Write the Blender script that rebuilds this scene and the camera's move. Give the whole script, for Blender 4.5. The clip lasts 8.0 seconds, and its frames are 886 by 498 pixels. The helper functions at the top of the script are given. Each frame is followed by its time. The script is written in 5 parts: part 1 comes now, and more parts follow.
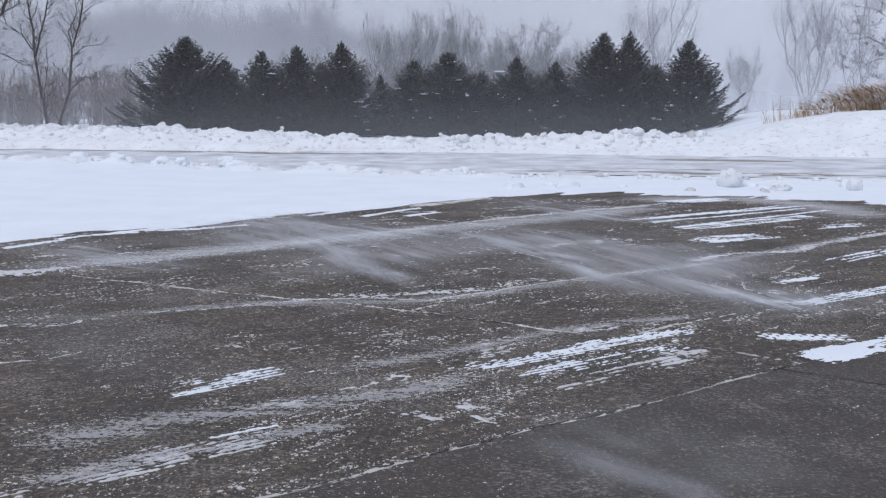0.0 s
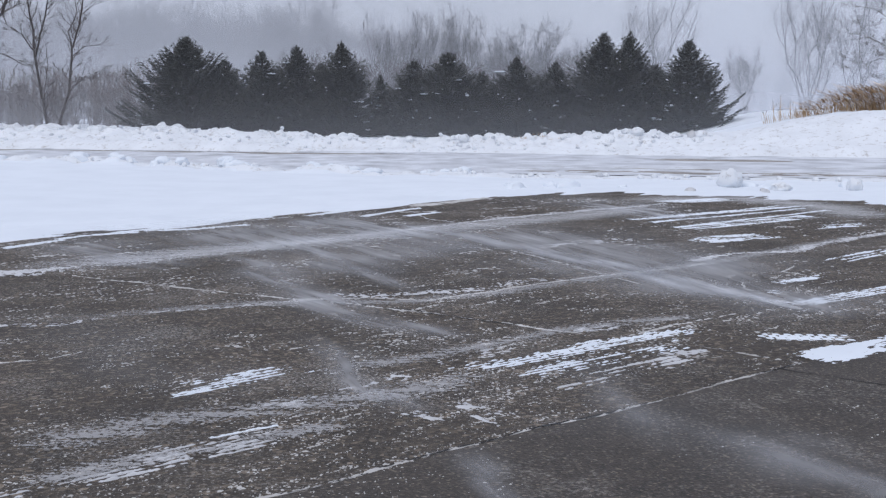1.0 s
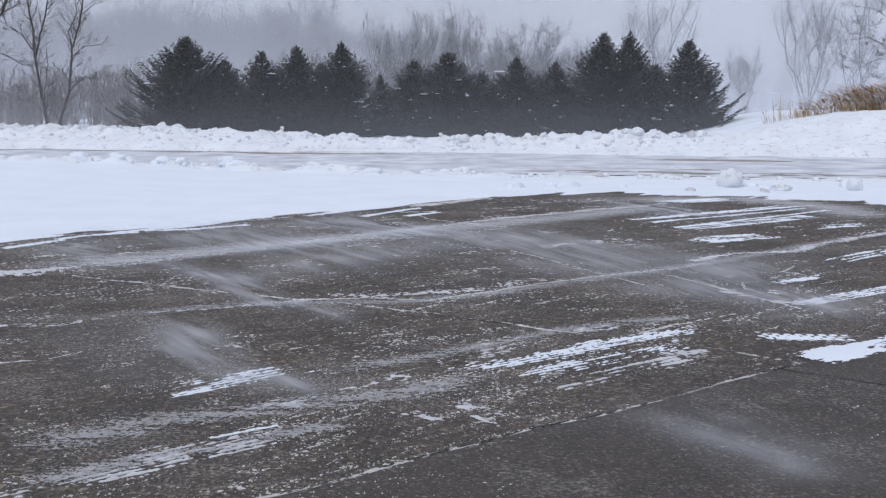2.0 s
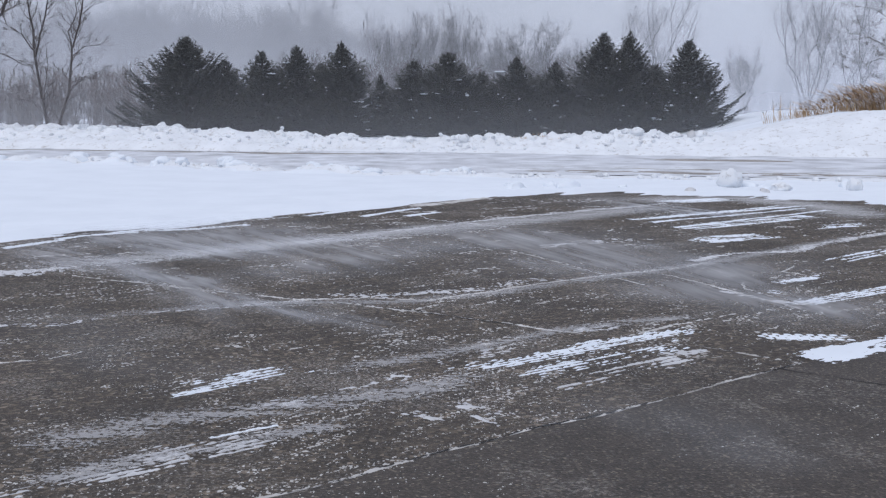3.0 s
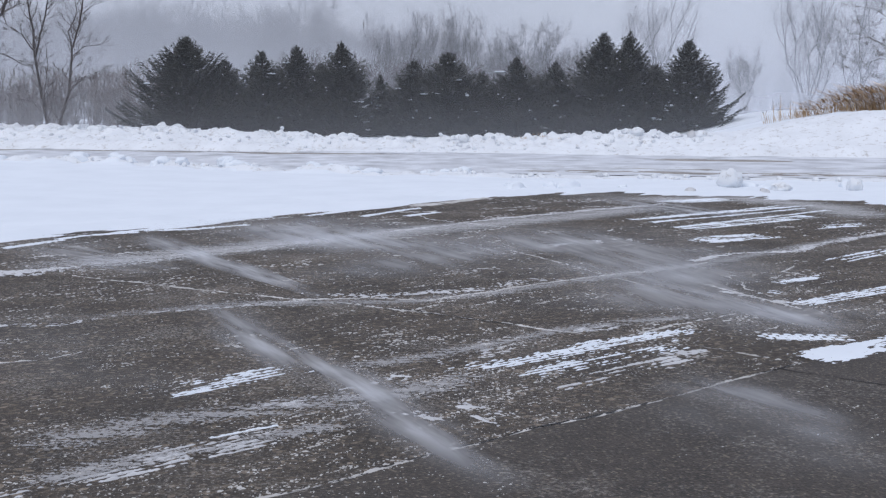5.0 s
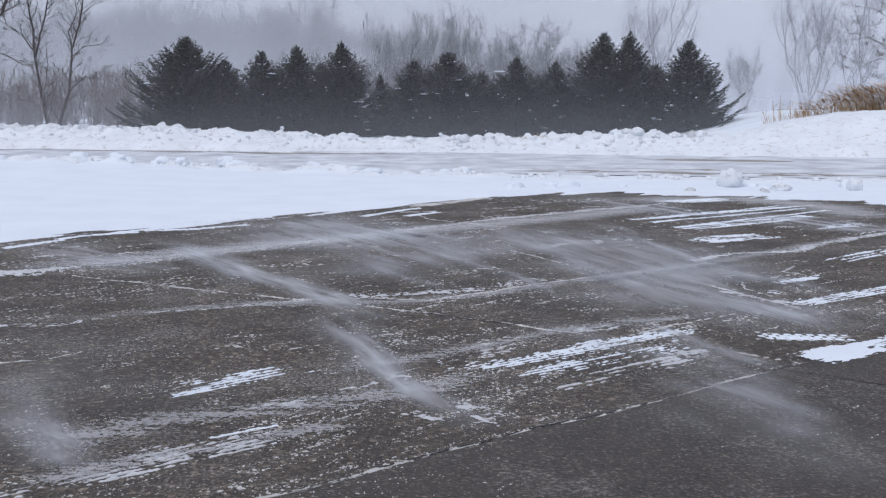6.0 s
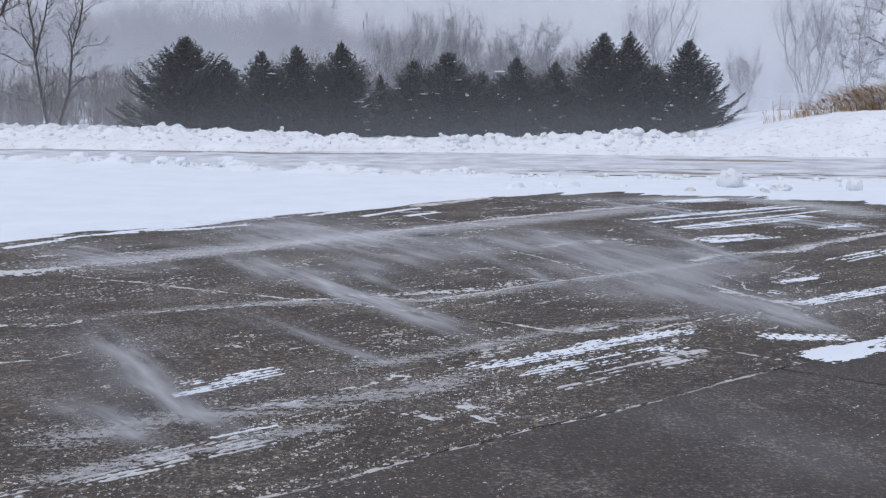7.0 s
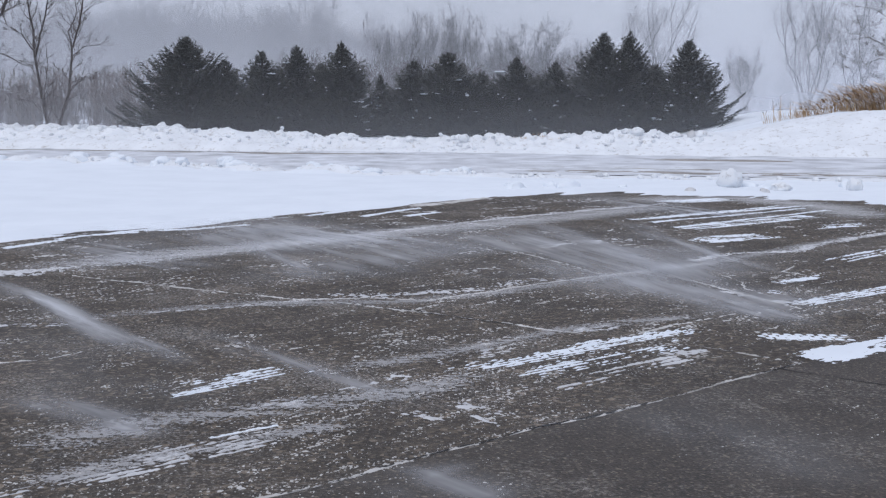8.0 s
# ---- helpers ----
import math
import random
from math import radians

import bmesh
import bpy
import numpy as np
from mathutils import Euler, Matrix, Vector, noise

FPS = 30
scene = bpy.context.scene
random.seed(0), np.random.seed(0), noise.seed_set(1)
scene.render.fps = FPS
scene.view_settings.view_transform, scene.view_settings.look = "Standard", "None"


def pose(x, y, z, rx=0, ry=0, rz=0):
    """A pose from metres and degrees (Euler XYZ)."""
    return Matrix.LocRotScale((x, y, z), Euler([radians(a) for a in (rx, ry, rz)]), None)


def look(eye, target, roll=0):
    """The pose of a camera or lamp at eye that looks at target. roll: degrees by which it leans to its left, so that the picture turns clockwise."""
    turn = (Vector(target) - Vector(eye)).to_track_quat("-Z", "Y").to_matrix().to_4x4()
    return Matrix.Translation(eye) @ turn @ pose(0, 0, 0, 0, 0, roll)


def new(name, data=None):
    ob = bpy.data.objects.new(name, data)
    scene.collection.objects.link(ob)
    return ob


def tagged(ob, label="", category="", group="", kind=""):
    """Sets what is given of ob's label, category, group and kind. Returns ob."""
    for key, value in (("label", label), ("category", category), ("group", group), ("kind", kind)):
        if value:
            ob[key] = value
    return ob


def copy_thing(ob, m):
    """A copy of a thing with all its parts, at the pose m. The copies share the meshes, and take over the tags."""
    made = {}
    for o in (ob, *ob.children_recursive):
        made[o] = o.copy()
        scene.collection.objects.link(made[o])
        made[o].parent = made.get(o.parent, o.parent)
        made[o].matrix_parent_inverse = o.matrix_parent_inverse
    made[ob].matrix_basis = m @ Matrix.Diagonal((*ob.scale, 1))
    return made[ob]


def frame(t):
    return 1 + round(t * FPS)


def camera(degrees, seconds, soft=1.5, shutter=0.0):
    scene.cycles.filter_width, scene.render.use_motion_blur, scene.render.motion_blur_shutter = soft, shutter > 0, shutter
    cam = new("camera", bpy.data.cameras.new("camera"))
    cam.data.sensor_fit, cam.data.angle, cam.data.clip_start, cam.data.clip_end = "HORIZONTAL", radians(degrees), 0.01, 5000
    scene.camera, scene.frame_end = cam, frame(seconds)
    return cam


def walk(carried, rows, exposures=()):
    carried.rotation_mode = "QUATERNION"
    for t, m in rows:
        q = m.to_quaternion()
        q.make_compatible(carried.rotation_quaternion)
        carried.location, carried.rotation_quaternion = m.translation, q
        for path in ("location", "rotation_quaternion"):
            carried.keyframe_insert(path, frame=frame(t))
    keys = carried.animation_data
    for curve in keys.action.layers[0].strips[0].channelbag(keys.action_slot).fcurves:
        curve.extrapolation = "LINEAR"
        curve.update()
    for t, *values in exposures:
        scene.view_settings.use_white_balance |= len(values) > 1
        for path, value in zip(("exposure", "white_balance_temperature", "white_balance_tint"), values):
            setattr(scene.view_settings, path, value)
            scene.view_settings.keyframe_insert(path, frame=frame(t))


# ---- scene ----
# ---------------------------------------------------------------- camera
cam = camera(40, 8.0, soft=1.25)
EYE = pose(0, 0, 1.75, 90 - 6.909, 0, 0)
walk(cam, [(0, EYE), (8.0, EYE)], exposures=((0, 0.0), (8.0, 0.0)))

# ---------------------------------------------------------------- overcast daylight
SUN_UP, SUN_TURN = 62, 205
world = bpy.data.worlds.new("overcast_sky")
scene.world = world
world.use_nodes = True
wn, wl = world.node_tree.nodes, world.node_tree.links
wn.clear()
w_out = wn.new("ShaderNodeOutputWorld")
w_sky = wn.new("ShaderNodeTexSky")
w_sky.sky_type = "NISHITA"
w_sky.sun_disc = False
w_sky.sun_elevation, w_sky.sun_rotation = radians(SUN_UP), radians(SUN_TURN)
w_sky.air_density, w_sky.dust_density = 1.0, 3.0
w_clear = wn.new("ShaderNodeBackground")
w_clear.inputs["Strength"].default_value = 0.05
w_cloud = wn.new("ShaderNodeBackground")
w_cloud.inputs["Color"].default_value = (0.565, 0.60, 0.735, 1)
w_cloud.inputs["Strength"].default_value = 0.75
w_add = wn.new("ShaderNodeAddShader")
wl.new(w_sky.outputs["Color"], w_clear.inputs["Color"])
wl.new(w_clear.outputs[0], w_add.inputs[0])
wl.new(w_cloud.outputs[0], w_add.inputs[1])
wl.new(w_add.outputs[0], w_out.inputs["Surface"])

sun_data = bpy.data.lights.new("sun", "SUN")
sun_data.energy, sun_data.angle, sun_data.color = 0.78, radians(50), (0.95, 0.98, 1.0)
sun = new("sun", sun_data)
sun_way = Vector((math.sin(radians(SUN_TURN)) * math.cos(radians(SUN_UP)), math.cos(radians(SUN_TURN)) * math.cos(radians(SUN_UP)), math.sin(radians(SUN_UP))))
sun.matrix_world = look(sun_way * 80, (0, 0, 0))


# ---------------------------------------------------------------- materials
def material(name):
    m = bpy.data.materials.new(name)
    m.use_nodes = True
    n, l = m.node_tree.nodes, m.node_tree.links
    n.clear()
    return m, n, l, n.new("ShaderNodeOutputMaterial")


def coords(n, l, scale=(1, 1, 1), source="Object"):
    c, mp = n.new("ShaderNodeTexCoord"), n.new("ShaderNodeMapping")
    mp.inputs["Scale"].default_value = scale
    l.new(c.outputs[source], mp.inputs["Vector"])
    return mp.outputs["Vector"]


def noise_tex(n, l, vec, scale, detail=4.0, rough=0.55):
    t = n.new("ShaderNodeTexNoise")
    t.inputs["Scale"].default_value, t.inputs["Detail"].default_value, t.inputs["Roughness"].default_value = scale, detail, rough
    l.new(vec, t.inputs["Vector"])
    return t.outputs["Fac"]


def ramp(n, l, fac, stops):
    r = n.new("ShaderNodeValToRGB")
    while len(r.color_ramp.elements) < len(stops):
        r.color_ramp.elements.new(0.5)
    for e, (p, c) in zip(r.color_ramp.elements, stops):
        e.position, e.color = p, (c if len(c) == 4 else (*c, 1))
    l.new(fac, r.inputs["Fac"])
    return r.outputs["Color"]


def grey(v):
    return (v, v, v)


def mix(n, l, fac, a, b, kind="MIX"):
    m = n.new("ShaderNodeMix")
    m.data_type, m.blend_type = "RGBA", kind
    for sock, v in ((m.inputs[0], fac), (m.inputs[6], a), (m.inputs[7], b)):
        if isinstance(v, (int, float)):
            sock.default_value = v
        elif isinstance(v, tuple):
            sock.default_value = (*v, 1)
        else:
            l.new(v, sock)
    return m.outputs[2]


def calc(n, l, op, a, b=0.0, clamp=False):
    m = n.new("ShaderNodeMath")
    m.operation, m.use_clamp = op, clamp
    for sock, v in ((m.inputs[0], a), (m.inputs[1], b)):
        if isinstance(v, (int, float)):
            sock.default_value = v
        else:
            l.new(v, sock)
    return m.outputs[0]


def surface(n, l, out, color, rough, height=None, strength=0.3, distance=0.02):
    p = n.new("ShaderNodeBsdfPrincipled")
    for sock, v in ((p.inputs["Base Color"], color), (p.inputs["Roughness"], rough)):
        if isinstance(v, (int, float)):
            sock.default_value = v
        elif isinstance(v, tuple):
            sock.default_value = (*v, 1)
        else:
            l.new(v, sock)
    if height is not None:
        b = n.new("ShaderNodeBump")
        b.inputs["Strength"].default_value, b.inputs["Distance"].default_value = strength, distance
        l.new(height, b.inputs["Height"])
        l.new(b.outputs["Normal"], p.inputs["Normal"])
    l.new(p.outputs[0], out.inputs["Surface"])
    return p


def snow_material(name="snow", dirt=0.10, low=(0.73, 0.777, 0.832), high=(0.78, 0.827, 0.882), specked=(0.60, 0.70)):
    m, n, l, out = material(name)
    v = coords(n, l)
    big, fine = noise_tex(n, l, v, 0.9, 5), noise_tex(n, l, v, 22, 5)
    col = ramp(n, l, big, [(0.3, low), (0.62, high)])
    specks = ramp(n, l, noise_tex(n, l, v, 4.5, 8, 0.75), [(specked[0], grey(0)), (specked[1], grey(1))])
    col = mix(n, l, calc(n, l, "MULTIPLY", specks, dirt), col, (0.34, 0.31, 0.28))
    h = calc(n, l, "ADD", calc(n, l, "MULTIPLY", big, 1.5), calc(n, l, "MULTIPLY", fine, 0.35))
    p = surface(n, l, out, col, 0.75, h, 0.25, 0.04)
    p.inputs["Subsurface Weight"].default_value = 0.0
    return m


def stones(n, l, v, scale, stops):
    vor, sep = n.new("ShaderNodeTexVoronoi"), n.new("ShaderNodeSeparateColor")
    vor.inputs["Scale"].default_value = scale
    l.new(v, vor.inputs["Vector"])
    l.new(vor.outputs["Color"], sep.inputs["Color"])
    return ramp(n, l, sep.outputs[0], stops), vor.outputs["Distance"]


def asphalt_material():
    m, n, l, out = material("worn_asphalt")
    v = coords(n, l)
    patch = noise_tex(n, l, v, 0.5, 6, 0.65)
    stain = noise_tex(n, l, coords(n, l, (1.0, 0.6, 1)), 0.9, 7, 0.68)
    coarse, bumps = stones(n, l, v, 33, [(0.0, (0.017, 0.015, 0.012)), (0.45, (0.043, 0.034, 0.026)), (0.72, (0.105, 0.083, 0.059)), (0.9, (0.190, 0.149, 0.108)), (1.0, (0.478, 0.390, 0.292))])
    small, grit = stones(n, l, v, 105, [(0.0, (0.020, 0.017, 0.015)), (0.6, (0.071, 0.057, 0.044)), (1.0, (0.268, 0.214, 0.158))])
    tar = ramp(n, l, patch, [(0.36, (0.050, 0.041, 0.033)), (0.62, (0.140, 0.112, 0.086))])
    col = mix(n, l, 0.30, mix(n, l, 0.30, coarse, small), tar)
    col = mix(n, l, ramp(n, l, stain, [(0.46, grey(0)), (0.64, grey(0.55))]), col, (0.034, 0.029, 0.025))
    # fine wind-packed snow dust caught between the stones
    dust = noise_tex(n, l, v, 40, 6, 0.78)
    thick = ramp(n, l, noise_tex(n, l, coords(n, l, (0.8, 1.0, 1)), 0.9, 7, 0.7), [(0.36, grey(0)), (0.72, grey(0.16))])
    mask = ramp(n, l, calc(n, l, "ADD", dust, thick), [(0.60, grey(0)), (0.74, grey(0.8))])
    col = mix(n, l, mask, col, (0.536, 0.500, 0.458))
    h = calc(n, l, "ADD", bumps, calc(n, l, "MULTIPLY", grit, 0.6))
    surface(n, l, out, col, 0.82, h, 0.9, 0.022)
    return m


def sealed_material(name="sealed_asphalt", dusted=(0.62, 0.80), cover=0.55):
    m, n, l, out = material(name)
    v = coords(n, l)
    a = noise_tex(n, l, v, 1.2, 7, 0.68)
    small, grit = stones(n, l, v, 80, [(0, (0.017, 0.015, 0.013)), (0.7, (0.061, 0.049, 0.039)), (0.93, (0.121, 0.098, 0.075)), (1, (0.291, 0.240, 0.180))])
    col = mix(n, l, 0.40, small, ramp(n, l, a, [(0.34, (0.030, 0.025, 0.021)), (0.66, (0.082, 0.068, 0.055))]))
    dust = noise_tex(n, l, v, 30, 8, 0.78)
    thick = ramp(n, l, noise_tex(n, l, coords(n, l, (1.2, 0.8, 1)), 1.3, 7, 0.7), [(0.40, grey(0)), (0.72, grey(0.20))])
    col = mix(n, l, ramp(n, l, calc(n, l, "ADD", dust, thick), [(dusted[0], grey(0)), (dusted[1], grey(cover))]), col, (0.509, 0.475, 0.435))
    surface(n, l, out, col, 0.78, grit, 0.7, 0.010)
    return m


def bark_material(name, dark, light):
    m, n, l, out = material(name)
    f = noise_tex(n, l, coords(n, l, (1, 1, 0.25)), 9, 6, 0.6)
    surface(n, l, out, ramp(n, l, f, [(0.3, dark), (0.7, light)]), 0.9, f, 0.5, 0.02)
    return m


def leafy_material(name, dark, light, frost=0.0):
    m, n, l, out = material(name)
    g = n.new("ShaderNodeNewGeometry")
    big = noise_tex(n, l, coords(n, l), 0.9, 4)
    col = ramp(n, l, calc(n, l, "ADD", calc(n, l, "MULTIPLY", g.outputs["Random Per Island"], 0.5), calc(n, l, "MULTIPLY", big, 0.5)), [(0.25, dark), (0.8, light)])
    if frost:
        # snow still clinging to a few sprays, more in some places than others
        spot = ramp(n, l, noise_tex(n, l, coords(n, l), 1.1, 3), [(0.52, grey(0)), (0.72, grey(frost))])
        on = calc(n, l, "GREATER_THAN", spot, g.outputs["Random Per Island"])
        col = mix(n, l, on, col, (0.62, 0.64, 0.67))
    surface(n, l, out, col, 0.75)
    return m


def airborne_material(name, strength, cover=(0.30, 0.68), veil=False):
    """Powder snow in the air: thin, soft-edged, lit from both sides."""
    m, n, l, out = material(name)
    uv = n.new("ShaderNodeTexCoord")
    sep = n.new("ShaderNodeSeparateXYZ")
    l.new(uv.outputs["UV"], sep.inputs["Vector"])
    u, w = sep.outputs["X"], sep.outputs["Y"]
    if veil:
        # haze put into the sheet's opacity, denser towards the ground
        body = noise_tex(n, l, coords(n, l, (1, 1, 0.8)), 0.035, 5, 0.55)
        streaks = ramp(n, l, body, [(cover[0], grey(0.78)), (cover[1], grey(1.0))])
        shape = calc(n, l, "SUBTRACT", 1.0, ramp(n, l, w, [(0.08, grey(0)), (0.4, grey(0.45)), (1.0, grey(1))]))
    else:
        info = n.new("ShaderNodeObjectInfo")
        shift = n.new("ShaderNodeVectorMath")
        shift.operation = "MULTIPLY_ADD"
        cmb = n.new("ShaderNodeCombineXYZ")
        for s in cmb.inputs:
            l.new(info.outputs["Random"], s)
        l.new(cmb.outputs[0], shift.inputs[0])
        shift.inputs[1].default_value = (37, 53, 71)
        l.new(coords(n, l, (0.50, 3.6, 1.0)), shift.inputs[2])
        body = noise_tex(n, l, shift.outputs[0], 1.3, 5, 0.50)
        streaks = ramp(n, l, body, [(cover[0], grey(0)), (cover[1], grey(1))])
        ends = calc(n, l, "MULTIPLY", ramp(n, l, u, [(0, grey(0)), (0.35, grey(1))]), ramp(n, l, u, [(0.80, grey(1)), (1.0, grey(0))]))
        side = ramp(n, l, calc(n, l, "ABSOLUTE", calc(n, l, "SUBTRACT", w, 0.5)), [(0.0, grey(1)), (0.12, grey(0.78)), (0.25, grey(0.36)), (0.38, grey(0.10)), (0.5, grey(0))])
        shape = calc(n, l, "MULTIPLY", ends, side)
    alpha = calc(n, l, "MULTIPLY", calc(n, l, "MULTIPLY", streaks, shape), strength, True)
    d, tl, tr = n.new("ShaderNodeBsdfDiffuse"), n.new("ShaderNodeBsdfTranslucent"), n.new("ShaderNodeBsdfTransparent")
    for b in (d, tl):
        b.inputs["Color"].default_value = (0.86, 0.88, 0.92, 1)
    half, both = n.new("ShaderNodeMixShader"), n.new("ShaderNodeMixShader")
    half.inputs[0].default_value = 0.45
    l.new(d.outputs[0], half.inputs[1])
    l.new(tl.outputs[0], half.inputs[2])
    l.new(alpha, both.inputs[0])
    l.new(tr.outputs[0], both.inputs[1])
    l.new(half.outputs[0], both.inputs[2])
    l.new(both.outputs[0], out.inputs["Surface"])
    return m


SNOW = snow_material()
ROAD_SNOW = snow_material("packed_road_snow", 0.6, (0.41, 0.42, 0.445), (0.68, 0.705, 0.75))
BANK_SNOW = snow_material("ploughed_snow", 0.60, (0.70, 0.725, 0.755), (0.79, 0.82, 0.855), (0.545, 0.64))
CRUMB = snow_material("snow_crumb", 0.3, (0.36, 0.345, 0.325), (0.62, 0.61, 0.595))
THIN_SNOW = snow_material("thin_snow", 0.35, (0.42, 0.42, 0.43), (0.64, 0.645, 0.66))
ASPHALT = asphalt_material()
SEALED = sealed_material()
FROSTED = sealed_material("snow_dusted_road", (0.36, 0.62), 0.75)
BARK = bark_material("grey_bark", (0.035, 0.028, 0.026), (0.10, 0.085, 0.08))
SPRUCE_BARK = bark_material("spruce_bark", (0.03, 0.022, 0.018), (0.07, 0.055, 0.045))
NEEDLES = leafy_material("spruce_needles", (0.017, 0.018, 0.015), (0.050, 0.050, 0.037), 0.04)
REED = leafy_material("dry_reed", (0.21, 0.115, 0.05), (0.58, 0.40, 0.21))
PALE_TWIG = bark_material("pale_twigs", (0.10, 0.095, 0.095), (0.26, 0.255, 0.26))
TWIG = bark_material("twigs", (0.045, 0.035, 0.032), (0.12, 0.10, 0.095))
BRUSH = bark_material("brown_brush", (0.075, 0.055, 0.048), (0.17, 0.135, 0.12))
CRACK = bark_material("crack_dark", (0.010, 0.010, 0.011), (0.022, 0.021, 0.021))
WISP = {"pale": airborne_material("blown_snow_pale", 0.34, (0.22, 0.70)), "faint": airborne_material("blown_snow_faint", 0.13, (0.15, 0.75)), "soft": airborne_material("blown_snow_soft", 0.66, (0.15, 0.75)), "thin": airborne_material("blown_snow_thin", 0.55), "mid": airborne_material("blown_snow", 0.78), "bold": airborne_material("blown_snow_thick", 0.95, (0.28, 0.62))}


# ---------------------------------------------------------------- building helpers
def hashed(i, j, seed):
    k = (i.astype(np.int64) * 374761393 + j.astype(np.int64) * 668265263 + seed * 974711) & 0xFFFFFFFF
    k = ((k ^ (k >> 13)) * 1274126177) & 0xFFFFFFFF
    return ((k ^ (k >> 16)) & 0xFFFF) / 65535.0


def vnoise(x, y, seed=0):
    x, y = np.asarray(x, float), np.asarray(y, float)
    i, j = np.floor(x), np.floor(y)
    a, b = x - i, y - j
    a, b = a * a * (3 - 2 * a), b * b * (3 - 2 * b)
    p, q = hashed(i, j, seed), hashed(i + 1, j, seed)
    r, s = hashed(i, j + 1, seed), hashed(i + 1, j + 1, seed)
    return (p * (1 - a) + q * a) * (1 - b) + (r * (1 - a) + s * a) * b


def fbm(x, y, seed=0, octaves=4, gain=0.5):
    total, amp, norm = 0, 1.0, 0
    for k in range(octaves):
        total = total + amp * vnoise(x * 2 ** k + 17.3 * k, y * 2 ** k - 9.1 * k, seed + k)
        norm += amp
        amp *= gain
    return total / norm


def step(a, b, x):
    t = np.clip((x - a) / (b - a), 0, 1)
    return t * t * (3 - 2 * t)


def part(name, data, mat, parent=None, label=""):
    """One mesh object, from a bmesh, a mesh or (verts, faces), under a thing."""
    if isinstance(data, bmesh.types.BMesh):
        me = bpy.data.meshes.new(name)
        data.to_mesh(me)
        data.free()
    elif isinstance(data, bpy.types.Mesh):
        me = data
    else:
        me = bpy.data.meshes.new(name)
        me.from_pydata(*([list(map(tuple, data[0])), [], list(map(tuple, data[1]))]))
    if not me.materials:
        me.materials.append(mat)
    ob = new(name, me)
    if parent is not None:
        ob.parent = parent
    if label:
        ob["label"] = label
    return ob


def smooth(ob):
    ob.data.polygons.foreach_set("use_smooth", np.ones(len(ob.data.polygons), bool))
    return ob


def field(xs, ys, z, keep=None):
    """(verts, faces) of a height field over a tensor grid; keep drops cells whose four corners all lie below it."""
    nx, ny = len(xs), len(ys)
    gx, gy = np.meshgrid(xs, ys)
    verts = np.stack([gx.ravel(), gy.ravel(), z.ravel()], 1)
    idx = np.arange(nx * ny).reshape(ny, nx)
    faces = np.stack([idx[:-1, :-1].ravel(), idx[:-1, 1:].ravel(), idx[1:, 1:].ravel(), idx[1:, :-1].ravel()], 1)
    if keep is not None:
        faces = faces[(z.ravel()[faces] > keep).any(1)]
        used = np.unique(faces)
        back = np.zeros(nx * ny, int)
        back[used] = np.arange(len(used))
        verts, faces = verts[used], back[faces]
    return verts.tolist(), faces.tolist()


def stretch(a, b, first, grow, limit):
    """Coordinates from a towards b whose steps grow."""
    out, s, x = [], first, a
    sign = 1 if b > a else -1
    while (b - x) * sign > 0:
        x += sign * s
        s = min(s * grow, limit)
        out.append(x)
    return out


# ---------------------------------------------------------------- ground, lot and road
EDGE_X = np.array([-60, -20, -9.0, -5.4, -4.8, -3.0, -1.86, -1.12, -0.52, 0.8, 1.94, 3.0, 4.1, 5.4, 6.8, 7.6, 11, 60])
EDGE_Y = np.array([-60, -5, 9.6, 14.6, 16.0, 17.6, 18.6, 19.3, 20.6, 22.5, 23.6, 23.6, 22.4, 22.5, 22.3, 20.9, 17.5, -40])
SLANT = -0.28


